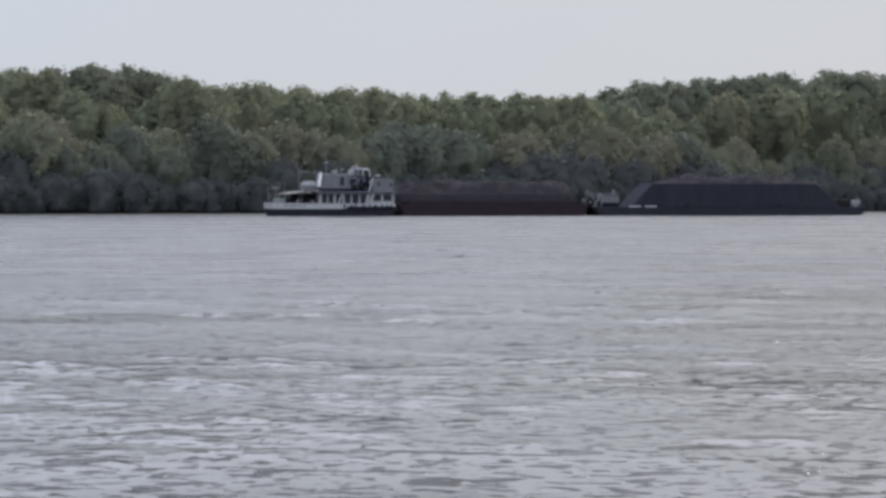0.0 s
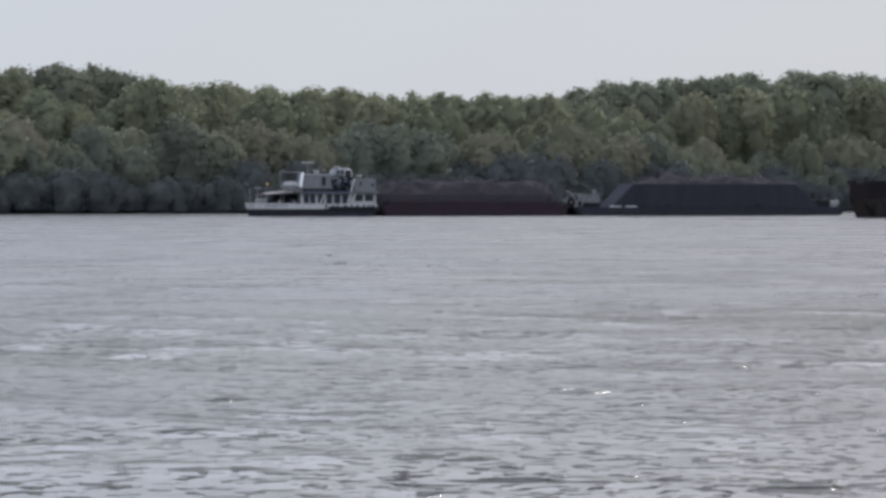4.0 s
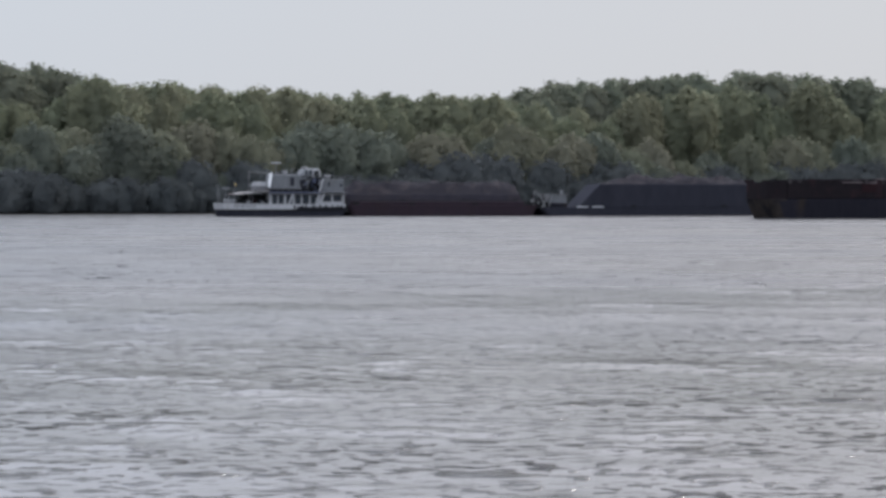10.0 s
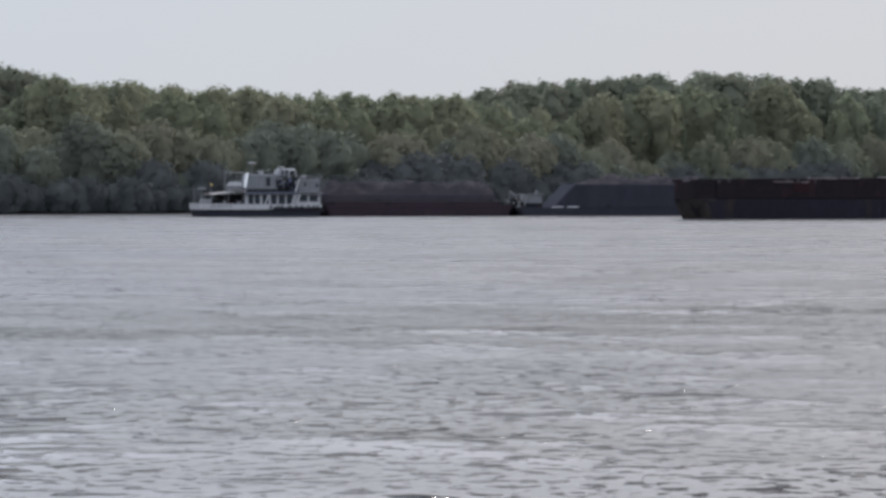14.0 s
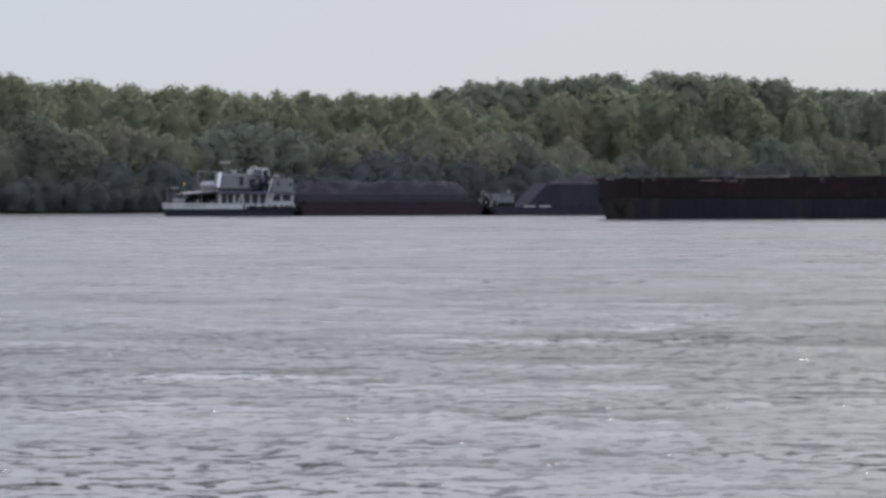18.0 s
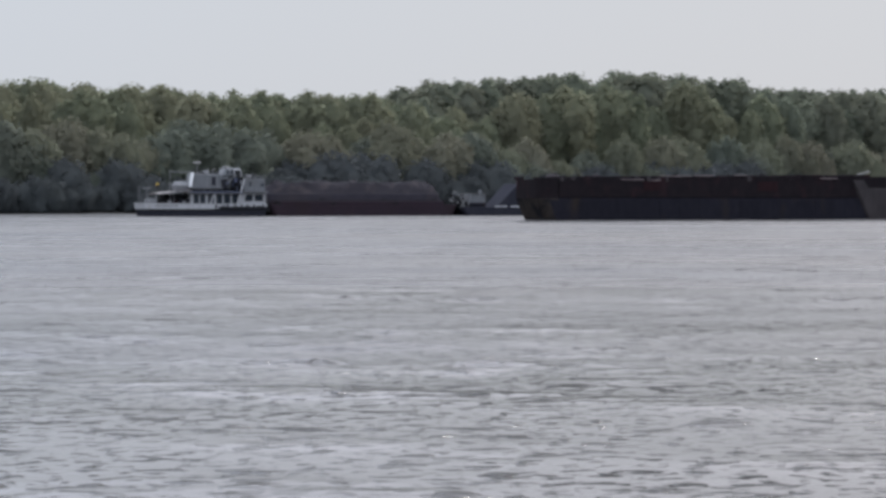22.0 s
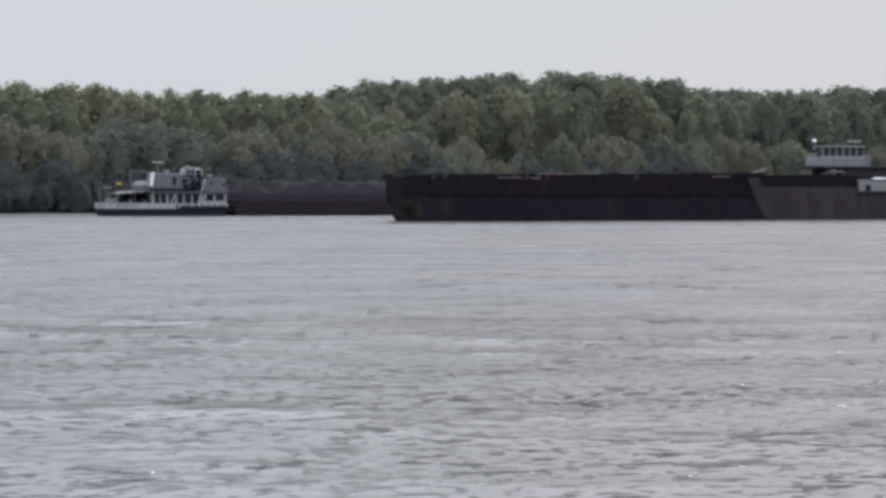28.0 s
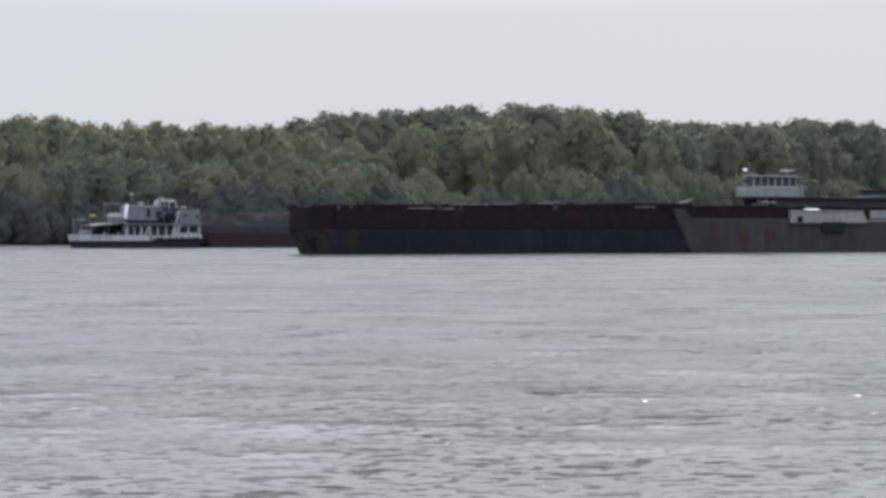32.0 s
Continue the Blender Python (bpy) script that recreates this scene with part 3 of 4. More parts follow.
# ---- the near convoy: two barges in line and a pusher beside the second ----
def near_barge():
    b = barge("empty rust-brown and black steel cargo barge with hatch covers", "near convoy", 53.0, 8.6, 2.9, TAR, TAR, (1.6, .2), (1.5, .3), 16, strake=False)
    part("forecastle", loft([(plan(0, 3.0, 0, 8.6, 1.5, .2), 2.91), (plan(.02, 2.9, .02, 8.58, 1.5, .2), lambda x: 5.35)]), RUST, b)
    part("bulwark", block(-.02, .5, 5.8, 8.2, 5.3, 5.75, .08), RUST, b)
    coaming(b, 3.05, 52.6, 8.6, 2.93, 5.45, RUST, RUST, 15, inset=.07)
    rng = random.Random(3)
    n = 13
    for k in range(n):
        a, c = 3.0 + 49.6 * k / n, 3.0 + 49.6 * (k + 1) / n
        z = 5.60 + .42 * (k / n) + rng.uniform(-.06, .09)
        part("hatch_cover", block(a + .04, c - .04, .1, 8.5, 5.46, z + .12, .05), RUST, b)
    for x, w, z in ((12.3, 3.6, 5.28), (17.0, 1.5, 5.22), (18.2, 5.1, 5.78), (23.6, 3.2, 5.84), (30.0, 2.1, 5.95), (44.0, 3.0, 5.6)):
        part("edge_plate", block(x, x + w, -.03, .09, z, z + .10, .01, slope=(.1, .25, 0, 0)), PINK, b, "pale scuffed steel edge")
    for k in range(30):
        x = 3.2 + 1.6 * k + rng.uniform(-.3, .3)
        part("coaming_bracket", block(x, x + rng.uniform(.15, .7), -.02, .12, 5.2 + rng.uniform(-.15, .1), 5.55 + .009 * x + rng.uniform(0, .12), .02), RUST if rng.random() < .7 else GREYHULL, b)
    for x in (.45, 3.3, 20.6, 34.4):
        part("hatch_lug", block(x, x + .8, .3, .9, 5.3, 5.85 + .012 * x, .12), DARK, b)
    part("sounding_pole", tube(((27.4, 1.0, 5.8), (27.4, 1.0, 6.75), (27.0, 1.0, 6.85)), .05, None, 5), GREY, b)
    for x, w in ((15.7, 2.6), (33.8, 3.2)):
        part("repair_plate", block(x, x + w, -.01, .04, 3.9, 5.15, .01), REDPAINT, b, "faded red painted plate")
    part("gangplank", block(-1.6, 1.6, -.2, .2, -.04, .04, .01), CREAM, b, "pale leaning plank").matrix_basis = pose(52.9, 3, 6.35, 0, -14, 0)
    for x in (1.2, 6.2, 24.0):
        part("vent_pipe", tube(((x, .8, 5.4), (x, .8, 6.0), (x + .25, .8, 6.05)), .09), DARK, b)
    part("hull_plate", block(2.44, 2.50, -.032, .02, .3, 2.6, .004, slope=(-.88, 0, 0, 0)), TAR, b)
    worn = loft([(plan(1.6 * lead - .03, 2.9, -.026, 8.626, 1.5, .05, 8), z) for z, lead in ((.1, .84), (1.0, .57), (2.0, .26), (2.85, .02))])
    part("bow_plate", worn, WORN, b, "scraped brown bow plating")
    return b


def second_barge():
    b = barge("grey-brown steel cargo barge with a white crew cabin", "near convoy", 44.0, 8.8, 4.3, GREYHULL, GREYHULL, (2.6, .8), (.6, .5), 11, strake=False)
    coaming(b, .05, 42.5, 8.8, 4.33, 5.6, RUST, RUST, 12, slope=(-.5, 0), inset=.35)
    part("bow_cheek", block(.1, 2.2, .02, .34, 4.3, 5.4, .03, slope=(-.45, .8, 0, 0)), GREYHULL, b, "scuffed grey-brown bow cheek plate")
    for k in range(9):
        part("hatch_cover", block(-.4 + 4.7 * k, 4.2 + 4.7 * k, .3, 8.3, 5.62, 5.85 + .05 * (k % 3), .05), RUST, b)
    cabin = part("cabin", block(17.6, 30.2, -.3, 3.2, 3.75, 5.25, .08, slope=(.05, .9, .05, .05)), CREAM, b, "white painted crew cabin")
    part("cabin_roof", block(17.5, 29.4, -.34, 3.3, 5.25, 5.34, .04), CREAM, b)
    part("door", block(18.6, 19.5, -.34, -.28, 3.85, 4.6, .02), DARK, cabin)
    part("cabin_skirt", block(17.7, 30.0, -.26, 3.1, 3.45, 3.76, .03), GREYHULL, cabin)
    part("roof_pipe", tube(((24.2, .8, 5.3), (24.2, .8, 6.1), (24.7, .8, 6.2)), .08), DARK, b)
    part("dark_locker", block(22.6, 26.2, -.42, -.05, 2.6, 3.9, .03), DARK, b)
    # white hull; its extra whiteness and upward slope stand in for a sun glint
    hull = part("dinghy", loft([(plan(20.3, 22.3, .2, .9, .3, .3), 5.343), (plan(19.9, 22.7, -.2, 1.3, .55, .55), 5.47), (plan(20.3, 22.3, .1, 1.0, .4, .4), 5.62)]), GLOSS, b, "white dinghy on the cabin roof, whitened for a sun glint")
    part("dinghy_cover", loft([(plan(20.0, 22.6, .0, 1.1, .4, .4), 5.625), (plan(20.2, 22.4, .15, .95, .2, .2), 5.8), (plan(20.7, 21.9, .3, .8, .2, .2), 6.0)]), DARK, hull)
    for x in (9.5, 13.6):
        part("repair_plate", block(x, x + 1.7, -.05, -.03, 1.4, 2.6, .005), FADED, b, "faint red repair plate")
    part("stern_cabin", block(30.9, 36, .2, 3.4, 4.33, 5.4, .06), CREAM, b)
    part("stern_ledge", block(30.4, 36.4, -.1, .2, 3.95, 4.15, .03), CREAM, b)
    rail(36.4, 43.0, .2, 4.34, 1.0, 1.6, b, GREY)
    return b


def near_pusher():
    p = thing("push_tug", "river push tug with a high white wheelhouse beside the barges", "tug", "near convoy")
    part("hull", loft([(plan(.8, 43, .3, 9.2, 1, 2), -.9), (plan(.3, 43.6, 0, 9.5, 1, 2), .1), (plan(0, 44, 0, 9.5, 1, 2), 2.0)]), TAR, p)
    part("deck", loft([(plan(.1, 43.9, .1, 9.4, 1, 2), 2.004), (plan(.15, 43.8, .15, 9.35, 1, 2), 2.04)]), GREY, p)
    part("main_deckhouse", block(11, 41, 1.0, 8.5, 2.04, 4.7, .08), CREAM, p)
    part("upper_deckhouse", block(14.2, 40, 1.2, 8.3, 4.7, 7.1, .08), BROWN, p, "dark brown upper deckhouse")
    part("bridge_deck", block(9.9, 40.5, .8, 8.7, 7.1, 7.3, .04), BROWN, p)
    for k in range(6):
        window(15.5 + 2.6 * k, 16.5 + 2.6 * k, 1.2, 5.6, 6.3, p, BROWN)
    w = part("wheelhouse", block(10.2, 19.3, 1.6, 4.2, 7.31, 8.65, .06), CREAM, p, "dull white painted wheelhouse wall")
    part("glazed_band", block(11.5, 18.8, 1.9, 3.9, 8.65, 9.98, .05, slope=(.1, .1, .08, .08)), GLASS, w)
    for k in range(7):
        x = 11.45 + 1.18 * k
        part("mullion", block(x, x + .26, 1.83, 2.02, 8.65, 9.98, .02), GREY, w)
    part("sill", block(11.4, 18.9, 1.78, 1.98, 8.64, 8.76, .02), GREY, w)
    part("wheelhouse_roof", block(11.3, 19.0, 1.65, 4.1, 9.98, 10.17, .06), GREY, p)
    for x in (10.9, 17.9):
        part("radar_mast", tube(((x, 3, 8.6 if x < 11 else 10.12), (x, 3, 10.8)), .09), CREAM, p)
    part("radar_scanner", block(-1.0, 1.0, -.12, .12, 0, .2, .04), BRIGHT, p, "white radar bar").matrix_basis = pose(17.9, 3, 10.8)
    part("searchlight", loft([(plan(10.65, 11.15, 2.75, 3.25, .2, .2), 10.75), (plan(10.6, 11.2, 2.7, 3.3, .25, .25), 10.95), (plan(10.75, 11.05, 2.85, 3.15, .12, .12), 11.12)]), GLOSS, p)
    for x in (10.3, 18.8):
        part("side_lamp", block(x, x + .55, 2.0, 2.6, 9.1, 9.55, .1), DARK, p)
        part("lamp_bracket", block(x, x + .5, 2.0, 2.8, 8.9, 9.1, .02), CREAM, p)
    part("front_wing", block(9.9, 10.3, 1.4, 3.0, 7.31, 8.3, .05), CREAM, p)
    part("rear_wing", block(19.2, 19.6, 1.4, 3.0, 7.31, 8.9, .05), CREAM, p)
    part("pale_ledge", block(11.6, 14.4, .5, 1.1, 6.45, 6.65, .05), CREAM, p)
    for x in (12.0, 13.4):
        part("deck_post", tube(((x, 1.4, 4.7), (x, 1.4, 7.1)), .09), CREAM, p)
    part("stacked_gear", block(12.2, 14.0, 1.6, 3.4, 4.7, 6.5, .15), GREY, p)
    part("gear_cover", block(12.6, 13.6, 1.3, 1.65, 6.0, 6.9, .1), CREAM, p)
    part("funnel", block(33.4, 39.4, 2.4, 7.0, 7.31, 8.3, .1, slope=(.1, .4, .1, .1)), BROWN, p, "dark brown funnel casing")
    part("funnel_band", block(33.2, 39.5, 2.2, 7.2, 7.45, 7.65, .05), GREY, p, "grey painted band")
    part("funnel_cap", block(33.3, 39.2, 2.2, 7.2, 8.3, 8.5, .04), REDPAINT, p)
    rail(19.4, 33, .9, 7.3, 1.0, 1.1, p, DARK)
    return p


# ---- the far convoy ----
def far_tug():
    p = thing("push_tug", "white river push tug with a black hull and stern awning", "tug", "far convoy")
    part("hull", loft([(plan(1.4, 23.2, .6, 7.0, 2, .8), -.9), (plan(.8, 23.4, .1, 7.4, 2.2, .8), .05), (plan(.4, 23.5, 0, 7.5, 2.4, .8), 1.2)]), SLATE, p)
    stern = part("bulwark", loft([(plan(.35, 14.5, -.03, 7.53, 2.4, .1), 1.2), (plan(.18, 14.5, -.06, 7.56, 2.4, .1), lambda x: 2.1 + .2 * max(0, (5 - x) / 5))]), BRIGHT, p, "white painted stern bulwark")
    for k in range(6):                                  # the name on the stern, as plain bars
        part("name_bar", block(2.9 + .72 * k, 3.4 + .72 * k, -.075, -.05, 1.62, 1.92, 0), GREY, stern)
    part("fender_strake", block(1.8, 23.4, -.14, .02, 1.0, 1.2, .04), DARK, p)
    # main deckhouse
    house = part("main_deckhouse", block(9.6, 23.3, .7, 6.9, 1.25, 4.0, .06), BRIGHT, p)
    for x, w in ((10.1, .9), (11.3, .9), (12.7, 1.1), (14.3, 1.0), (15.7, 1.1), (17.2, 1.2)):
        window(x, x + w, .7, 2.15, 3.7, house)
    for x in (19.5, 21.4):
        window(x, x + 1.45, .7, 2.6, 3.65, house)
    for x in (13.9, 16.0, 18.6, 20.9, 22.6):
        part("fender", block(x, x + .3, -.16, .05, 1.2, 2.0, .06), DARK, p, "black rubber fender")
    part("forward_sheer", block(14.4, 23.5, -.02, .14, 1.19, 1.6, .03), SLATE, p, "black raised sheer plate")
    part("forward_bulwark", block(14.5, 23.5, 0, .12, 1.602, 2.05, .03), BRIGHT, p)
    for k in range(4):                                  # worn tyres hang along the side
        part("tyre", tube([(15.4 + 2.2 * k + .3 * math.cos(j * math.tau / 10), -.12, 1.5 + .3 * math.sin(j * math.tau / 10)) for j in range(11)], .12, None, 5), DARK, p, "worn black tyre fender")
    for x in (12.9, 18.7):
        part("brace", block(-.14, .14, -.06, .06, 0, 2.5, .02), BRIGHT, p).matrix_basis = pose(x, .2, 1.7, 0, 22, 0)
    part("boat_deck", block(9.3, 23.7, .0, 7.5, 4.0, 4.16, .03), WHITE, p)
    part("deck_edge", block(9.3, 19.0, -.05, 0, 3.98, 4.14, .01), BLUEPAINT, p, "dull blue deck edge")
    # middle block and wheelhouse
    mid = part("upper_deckhouse", block(9.8, 15.4, 1.0, 6.5, 4.62, 7.2, .12, slope=(.4, .1, .05, .15)), WHITE, p, "grey-white upper deckhouse")
    # much whiter plate paints the bright highlight on the deckhouse's left edge
    part("lit_end_plate", block(9.55, 9.78, .8, 2.6, 4.9, 7.35, .02, slope=(.42, -.42, 0, 0)), GLOSS, mid, "white end plate painting a sunlit edge")
    # black block paints the shadow between boat deck and upper deckhouse
    part("deckhouse_base", block(10.2, 19.2, 1.5, 6.2, 4.16, 4.64, .03), DARK, p, "black block painting the shadow below the upper deckhouse")
    for x in (12.7, 13.3, 14.5):
        part("seam", block(x, x + .13, .96, 1.06, 4.8, 6.9, 0), GREY, mid)
    part("side_vent", block(13.5, 14.2, .95, 1.06, 5.2, 6.6, .02), SLATE, mid)
    part("roof_clutter", block(11.6, 14.9, 1.6, 5.6, 7.2, 7.55, .15), DARK, p)
    part("roof_hatch", block(12.2, 13.1, 1.4, 3.0, 7.2, 7.75, .1), GREY, p)
    part("roof_vent", tube(((13.9, 2, 7.2), (13.9, 2, 7.85), (14.2, 1.8, 8.0)), .14, None, 8), CREAM, p)
    part("companionway", block(15.4, 17.1, 1.25, 6.3, 4.62, 6.62, .1), WHITE, p)
    part("door", block(15.8, 16.45, 1.2, 1.28, 4.7, 6.3, .02), SLATE, p)
    # the recess's shade is put into the block's black colour
    part("stairwell", block(17.1, 19.4, 1.5, 6.3, 4.16, 6.6, .06), DARK, p, "stairwell with its shade painted black")
    for x, z in ((17.3, 5.9), (18.0, 5.2), (18.6, 6.2)):
        part("hung_gear", block(x, x + .45, 1.2, 1.5, z - .9, z, .1), BLUEPAINT, p)
    rng = random.Random(6)
    for k in range(14):                                 # gear and lockers heaped round the stair
        x, z = rng.uniform(15.3, 18.9), rng.uniform(4.3, 6.2)
        part("stowed_gear", block(x, x + rng.uniform(.2, .7), .75, 1.15, z, z + rng.uniform(.25, .8), .06), (DARK, SLATE, GREY, DARK, BLUEPAINT, TAR)[k % 6], p)
    for k in range(6):
        x = rng.uniform(3.4, 9.0)
        part("deck_locker", block(x, x + rng.uniform(.3, .8), .6, 1.2, 2.2, 2.2 + rng.uniform(.4, 1.2), .06), (DARK, GREY, SLATE)[k % 3], p)
    for k in range(8):
        part("stair_step", block(15.6 + .36 * k, 16.0 + .36 * k, .5, 1.2, 4.3 + .27 * k, 4.36 + .27 * k, .01), DARK, p)
    part("stair_rail", tube(((15.6, .5, 5.2), (18.6, .5, 7.3)), .05), WHITE, p)
    part("round_window", tube(((18.35, 1.12, 7.25), (18.35, 1.34, 7.25)), .52, None, 14), DARK, p)
    part("window_arch", tube(((17.75, 1.15, 6.65), (17.72, 1.15, 7.5), (18.0, 1.15, 7.9), (18.7, 1.15, 7.9), (19.0, 1.15, 7.5), (19.0, 1.15, 6.65)), .09), BRIGHT, p)
    part("long_brace", block(-.16, .16, -.06, .06, 0, 4.6, .02), BRIGHT, p).matrix_basis = pose(18.0, .25, 1.9, 0, 17, 0)
    for x in (19.3, 23.2):
        part("corner_post", block(x, x + .2, .5, .7, 2.0, 4.0, .02), BRIGHT, p)
    part("front_house", block(19.4, 23.4, .8, 6.7, 4.16, 6.35, .07), WHITE, p)
    window(22.6, 23.1, .8, 5.1, 5.5, p)
    window(20.4, 20.75, .8, 5.1, 5.8, p)
    wheel = part("wheelhouse", block(15.2, 19.4, 1.2, 6.3, 6.6, 8.2, .35, slope=(1.1, .35, .25, .25)), WHITE, p)
    for x, w, z in ((16.35, .35, 7.0), (17.1, .4, 7.0)):
        window(x, x + w, 1.3, z, 7.85, wheel)
    part("roof_box", block(16.2, 17.0, 2, 4, 8.15, 8.5, .1), CREAM, p)
    part("exhaust_pipe", tube(((14.9, 2, 6.7), (14.9, 2, 8.0), (14.5, 2, 8.2)), .16), DARK, p)
    part("whip_aerial", tube(((18.9, 3, 8.2), (18.9, 3, 9.4)), (.03, .01), None, 4), GREY, p)
    rail(9.8, 15.2, .15, 4.16, .95, 1.1, p, GREY)
    rail(19.5, 23.5, .4, 6.35, .6, 1.0, p, GREY)
    part("life_raft", tube(((19.9, 1.4, 6.75), (21.0, 1.4, 6.75)), .3, None, 10), GREY, p)
    part("vent", tube(((21.5, 3, 6.4), (21.5, 3, 7.1)), (.18, .25), None, 8), DARK, p)
    # mast, boom, awning, stern gear
    part("mast", tube(((11.4, 3.5, 6.9), (11.4, 3.5, 9.0)), (.11, .06)), GREY, p)
    part("radar_scanner", block(-1.1, 1.1, -.12, .12, 0, .2, .04), BRIGHT, p).matrix_basis = pose(11.4, 3.5, 9.0)
    part("cross_tree", tube(((13.2, 2.6, 7.0), (13.2, 2.6, 8.2)), .05), GREY, p)
    part("boom", tube(((6.2, 3.4, 7.55), (10.4, 3.4, 7.4)), .07), GREY, p)
    part("boom_post", tube(((6.4, 3.4, 2.2), (6.4, 3.4, 7.7)), .07), GREY, p)
    bm = bmesh.new()
    grid = [[bm.verts.new((3.2 + 6.5 * i / 8, .3 + 6.9 * j / 6, 3.72 + .55 * i / 8 + .28 * math.sin(math.pi * j / 6) - .05 * math.sin(math.pi * i / 2) ** 2)) for j in range(7)] for i in range(9)]
    for i in range(8):
        for j in range(6):
            bm.faces.new((grid[i][j], grid[i + 1][j], grid[i + 1][j + 1], grid[i][j + 1]))
    bmesh.ops.solidify(bm, geom=bm.faces[:], thickness=.06)
    part("awning", bm, CANVAS, p, "sun-bleached canvas awning")
    for x, y in ((3.3, .4), (6.4, .4), (9.3, .4), (3.3, 7.0), (6.4, 7.0)):
        part("awning_post", tube(((x, y, 2.1), (x, y, 3.75 + .08 * (x - 3.3))), .045, None, 5), GREY, p)
    part("winch", block(4.2, 6.2, 2.5, 5, 1.3, 2.9, .3), DARK, p)
    # added black block gives the open space under the awning its shade
    part("stern_bulkhead", block(5.2, 9.6, 3.4, 6.8, 2.0, 3.75, .05), DARK, p, "black block painting the shade under the awning")
    part("rope_locker", block(1.6, 3.6, 1.2, 3.0, 1.3, 2.9, .15), GREY, p)
    for k, (x, z) in enumerate(((7.0, 2.7), (8.2, 2.6))):
        part("barrel", tube(((x, 1.2, 1.3), (x, 1.2, z)), .35, None, 10), GREY if k else REDPAINT, p)
    part("covered_boat", loft([(plan(6.6, 9.3, 1.2, 3.0, .8, .6), 4.4), (plan(6.4, 9.4, 1.0, 3.2, .9, .6), 5.2), (plan(7.0, 9.0, 1.5, 2.7, .5, .5), 5.9)]), GREY, p, "grey canvas-covered boat")
    part("boat_cradle", block(6.7, 9.2, 1.4, 2.8, 4.1, 4.5, .05), GREY, p)
    part("stern_rail_post", tube(((.8, 3.5, 2.1), (.8, 3.5, 4.9)), .06), GREY, p)
    part("stern_lamp", block(1.5, 2.9, 3.0, 4.0, 4.6, 4.85, .1), WHITE, p)
    part("lamp_post", tube(((2.2, 3.6, 1.3), (2.2, 3.6, 4.6)), .06), GREY, p)
    rail(.6, 3.2, .5, 2.25, 1.4, .8, p, GREY)
    staff = part("flagstaff", tube(((3.8, 3.5, 1.3), (3.8, 3.5, 5.9)), .04), GREY, p)
    flag = part("flag", block(.04, 1.1, -.02, .02, -.02, .3, 0), YELLOW, p, "small yellow and red flag")
    part("flag_stripe", block(.04, .95, -.02, .02, -.34, -.025, 0), REDPAINT, flag)
    flag.matrix_basis = pose(3.8, 3.5, 5.3)
    for y in (.8, 5.6):
        part("push_knee", block(23.3, 24.4, y, y + .8, .6, 2.8, .08, slope=(0, .5, 0, 0)), DARK, p)
    return p


def red_barge():
    b = barge("low laden red-brown river barge", "far convoy", 35.6, 8.0, 1.9, REDHULL, REDHULL, (1.2, 1.0), (1.0, .8), 10)
    coaming(b, 2.2, 33.0, 8.0, 1.93, 2.55, REDHULL, REDHULL, 9, inset=.5)
    rng = random.Random(5)
    for k in range(8):
        x = 3 + 3.7 * k
        part("cargo_mound", loft([(plan(x, x + 3.6, .9, 7.1, .7, .7), 2.5), (plan(x + .6, x + 3.0, 2, 6, .8, .8), 2.65 + rng.uniform(0, .15))]), COAL, b, "mound of dark loose cargo")
    return b


def brown_barge():
    b = barge("dark brown hopper barge heaped with brown loose cargo", "far convoy", 36.0, 8.0, 2.6, BROWN, BROWN, (1.5, 1.5), (1, .8), 10)
    coaming(b, .6, 35.2, 8.0, 2.63, 3.9, BROWN, BROWN, 11, slope=(.6, .6), inset=.3)
    part("cargo_mound", heap(1.2, 35.1, .8, 7.2, 3.88, 5.9, 4.0, .4, (3.0, .9)), EARTH, b, "heap of brown earth or gravel")
    return b


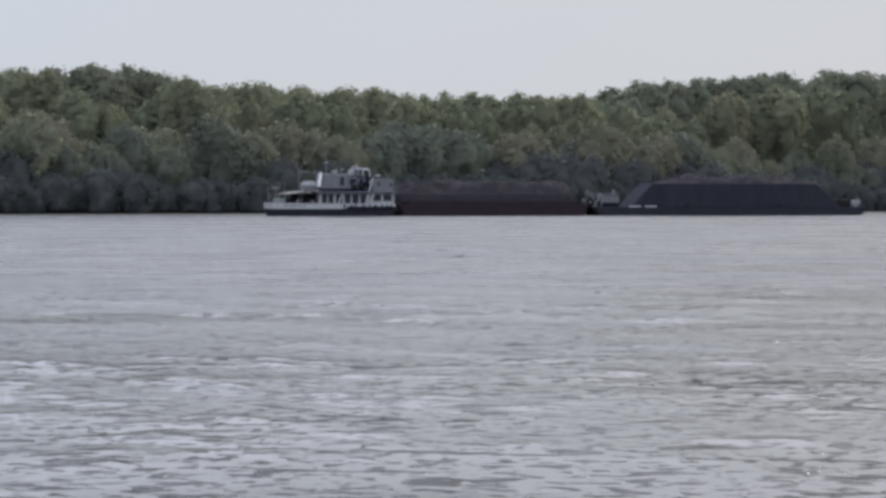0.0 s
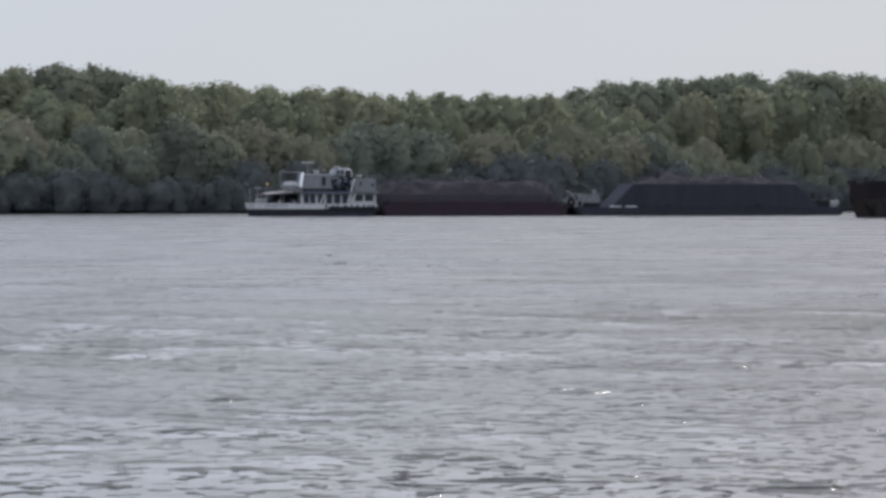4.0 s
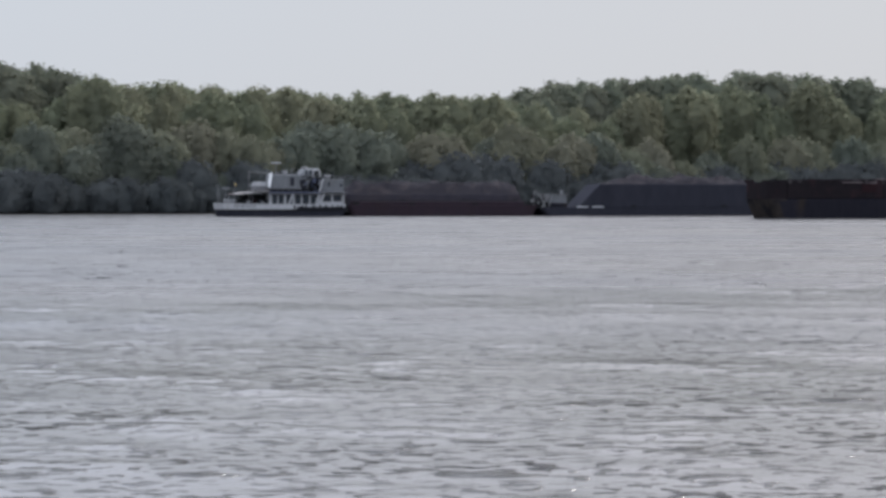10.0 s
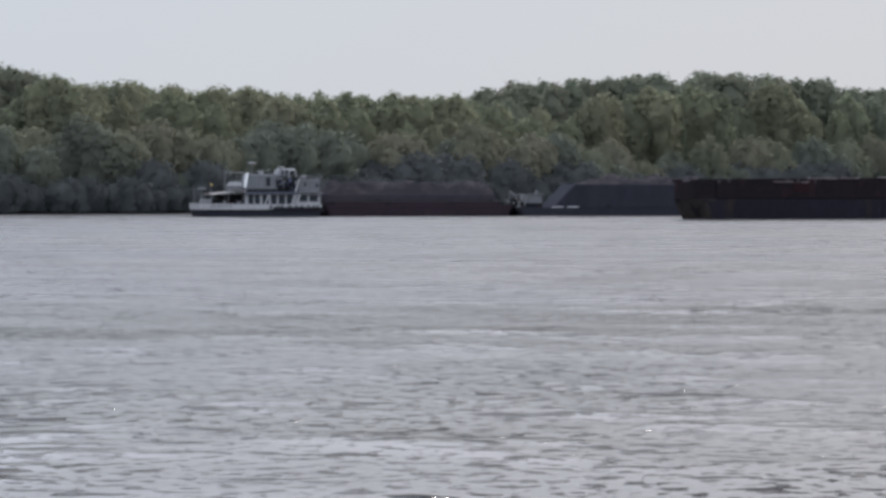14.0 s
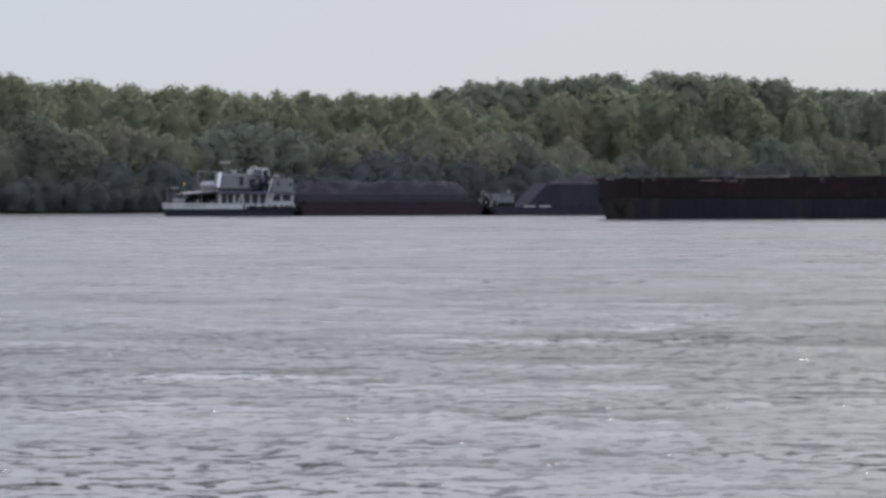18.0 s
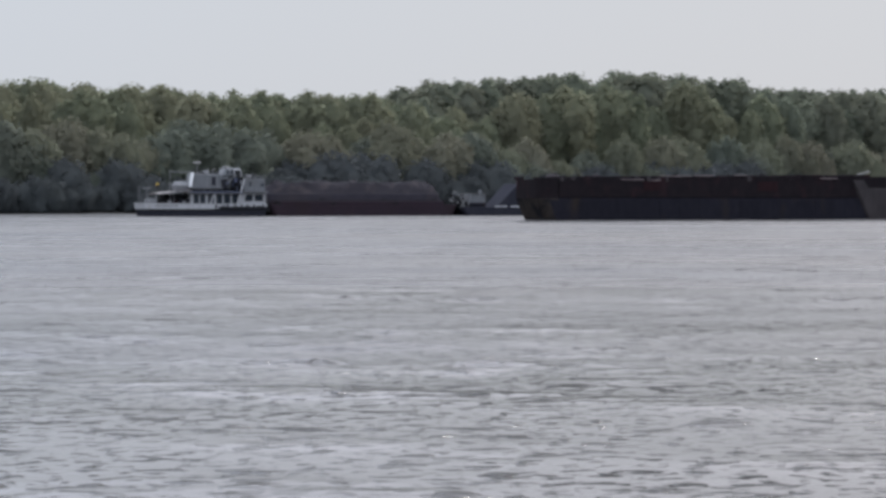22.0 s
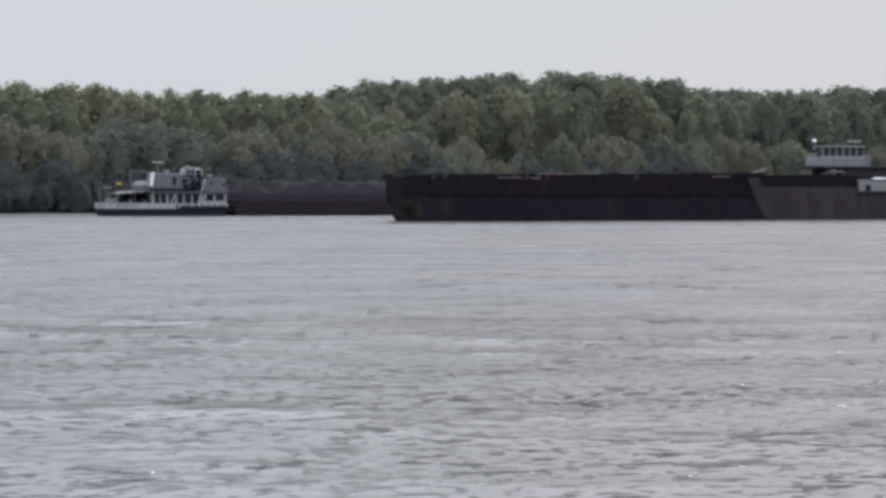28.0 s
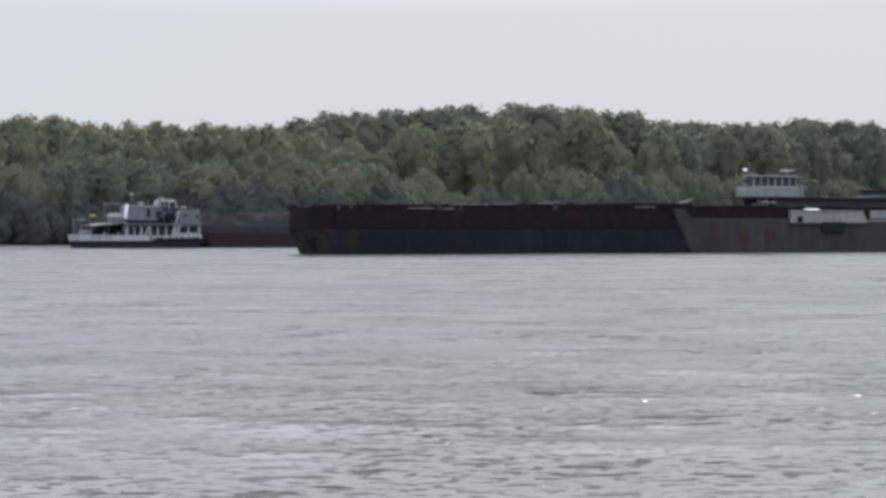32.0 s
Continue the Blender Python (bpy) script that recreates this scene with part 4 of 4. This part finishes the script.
def dark_barge():
    b = barge("long blue-black hopper barge with a small white wheelhouse", "far convoy", 54.8, 8.0, 1.45, SLATE, SLATE, (1.4, 1.8), (1, 1.2), 15)
    coaming(b, 7.4, 49.0, 8.0, 1.48, 5.7, SLATE, SLATE, 13, slope=(4.4, 5.0), inset=.5)
    part("cargo_mound", heap(12.6, 45.2, .8, 6.8, 5.6, 6.7, 9.0, .9, (6.0, 8.0)), EARTH, b, "low uneven heap of dark cargo")
    cabin = part("wheelhouse", block(2.5, 5.5, 1.0, 5, 1.5, 3.75, .06, slope=(-.15, .1, 0, 0)), WHITE, b, "small white wheelhouse")
    part("dark_skirt", block(2.4, 5.5, .95, 5.05, 1.49, 2.3, .04), TAR, cabin)
    part("wheelhouse_roof", block(2.2, 5.7, .8, 5.2, 3.75, 3.87, .03), GREY, b)
    part("roof_lamp", block(4.6, 5.1, 2, 2.5, 3.87, 4.55, .06), WHITE, b)
    part("winch", tube(((.2, 1.6, 2.1), (1.9, 1.6, 2.1)), .5, None, 10), DARK, b)
    for x, turn in ((.6, 30), (1.3, -25), (1.9, 18)):
        part("crossed_spar", block(-.11, .11, -.08, .08, 0, 2.4, .01), CREAM if turn > 20 else GREY, b).matrix_basis = pose(x, 1.0, 1.5, 0, turn, 0)
    rng = random.Random(8)
    for k in range(12):
        x, z = rng.uniform(-1.6, 2.2), rng.uniform(1.9, 4.2)
        part("deck_gear", block(x, x + rng.uniform(.15, .5), .8, 1.3, z, z + rng.uniform(.1, .35), .04), (CREAM, GREY, REDPAINT, WHITE)[k % 4], b)
    part("gear_post", tube(((-.8, 1.4, 1.5), (-.8, 1.4, 4.3)), .06), GREY, b)
    part("gear_post", tube(((1.9, 1.4, 1.5), (1.9, 1.4, 4.0)), .06), GREY, b)
    part("gear_beam", tube(((-.9, 1.4, 3.9), (2.0, 1.4, 3.6)), .06), GREY, b)
    part("anchor_frame", block(-.4, 1.4, 1.2, 4.0, 1.5, 3.1, .2), DARK, b)
    for x in (7.2, 10.2):
        part("white_plank", block(x, x + 2.2, .25, .5, 1.485, 1.72, .03), BRIGHT, b)
    part("bow_hatch", block(52.4, 53.6, 2, 4.2, 1.5, 2.7, .08, slope=(.3, 0, 0, 0)), CREAM, b, "small pale bow hatch")
    part("jackstaff", tube(((53.9, 4, 1.5), (53.9, 4, 3.4)), .05), GREY, b)
    part("bow_winch", block(49.5, 51.8, 2, 6, 1.5, 2.9, .2), DARK, b)
    return b


NEAR = [(near_barge(), 2.85, 0.0), (second_barge(), 52.6, -.35), (near_pusher(), 60.8, 9.2)]
FAR = [(far_tug(), .3, 0.0), (red_barge(), 23.4, .2), (brown_barge(), 23.6, 8.6), (dark_barge(), 59.4, .4)]
NEAR_TURN, FAR_TURN = 16.0, 14.0
SHRINK = .925                              # true size of both convoys against the sizes written above
for ob, _, _ in NEAR + FAR:
    ob.scale = (SHRINK, SHRINK, SHRINK * 1.03)


FAR[0][0].scale.x *= .967


def afloat(t, x, y, turn):
    """A hull on the water, its way brought nearer to the near bank by as much as it is smaller."""
    shore = 7.0 * t / 32
    return pose(SHRINK * x, shore + SHRINK * (y - shore), 0, 0, 0, turn)


def motions():
    # the river drifts under the wind towards the near bank
    walk(river, [(t, pose(-.8 * t, -1.85 * t, 0)) for t in (0, 4, 8, 12, 16, 20, 24, 28, 32)])
    # metres that the near convoy has gone along its way since it came past (67.1, 298.2)
    way = ((0, -19.7), (3, -10.0), (6, .03), (10, 12.3), (14, 24.3), (18, 36.2), (22, 48.5), (25, 57.9), (28, 67.9), (30, 74.7), (31, 78.1), (32, 81.7))
    c, s = math.cos(radians(NEAR_TURN)), math.sin(radians(NEAR_TURN))
    for ob, ahead, aside in NEAR:
        walk(ob, [(t, afloat(t, 66.2 - .5826 * m + c * ahead - s * aside, 296.5 - .8128 * m + s * ahead + c * aside, NEAR_TURN)) for t, m in way])
    way = ((0, .37), (3, 2.4), (6, 4.58), (10, 7.47), (14, 10.41), (18, 13.4), (22, 16.45), (25, 18.8), (28, 21.15), (30, 22.65), (32, 24.15))
    c, s = math.cos(radians(FAR_TURN)), math.sin(radians(FAR_TURN))
    for ob, ahead, aside in FAR:
        walk(ob, [(t, afloat(t, -31 + .9 * m + c * ahead - s * aside, 331 + .436 * m + s * ahead + c * aside, FAR_TURN)) for t, m in way])
    # both radar scanners turn; the flag swings out on the wind
    for tug, spot, speed, broad in ((FAR[0][0], (11.4, 3.5, 9.0), 112.5, 20.0), (NEAR[2][0], (17.9, 3.0, 10.8), 138.5, 29.65)):
        scanner = [o for o in tug.children if o.name.startswith("radar_scanner")][0]
        walk(scanner, [(k * .5, pose(*spot, 0, 0, speed * (k * .5 - broad))) for k in range(65)])
    flag = [o for o in FAR[0][0].children if o.name.startswith("flag") and "staff" not in o.name][0]
    swing = ((0, 80), (4, 62), (8, 78), (12, 60), (16, 72), (18, 64), (20, 70), (22, 50), (24, 30), (26, 12), (27, -6), (28, 10), (29, -8), (30, 9), (31, -7), (32, 8))
    walk(flag, [(t, pose(3.8, 3.5, 5.3, 0, 0, a)) for t, a in swing])


motions()
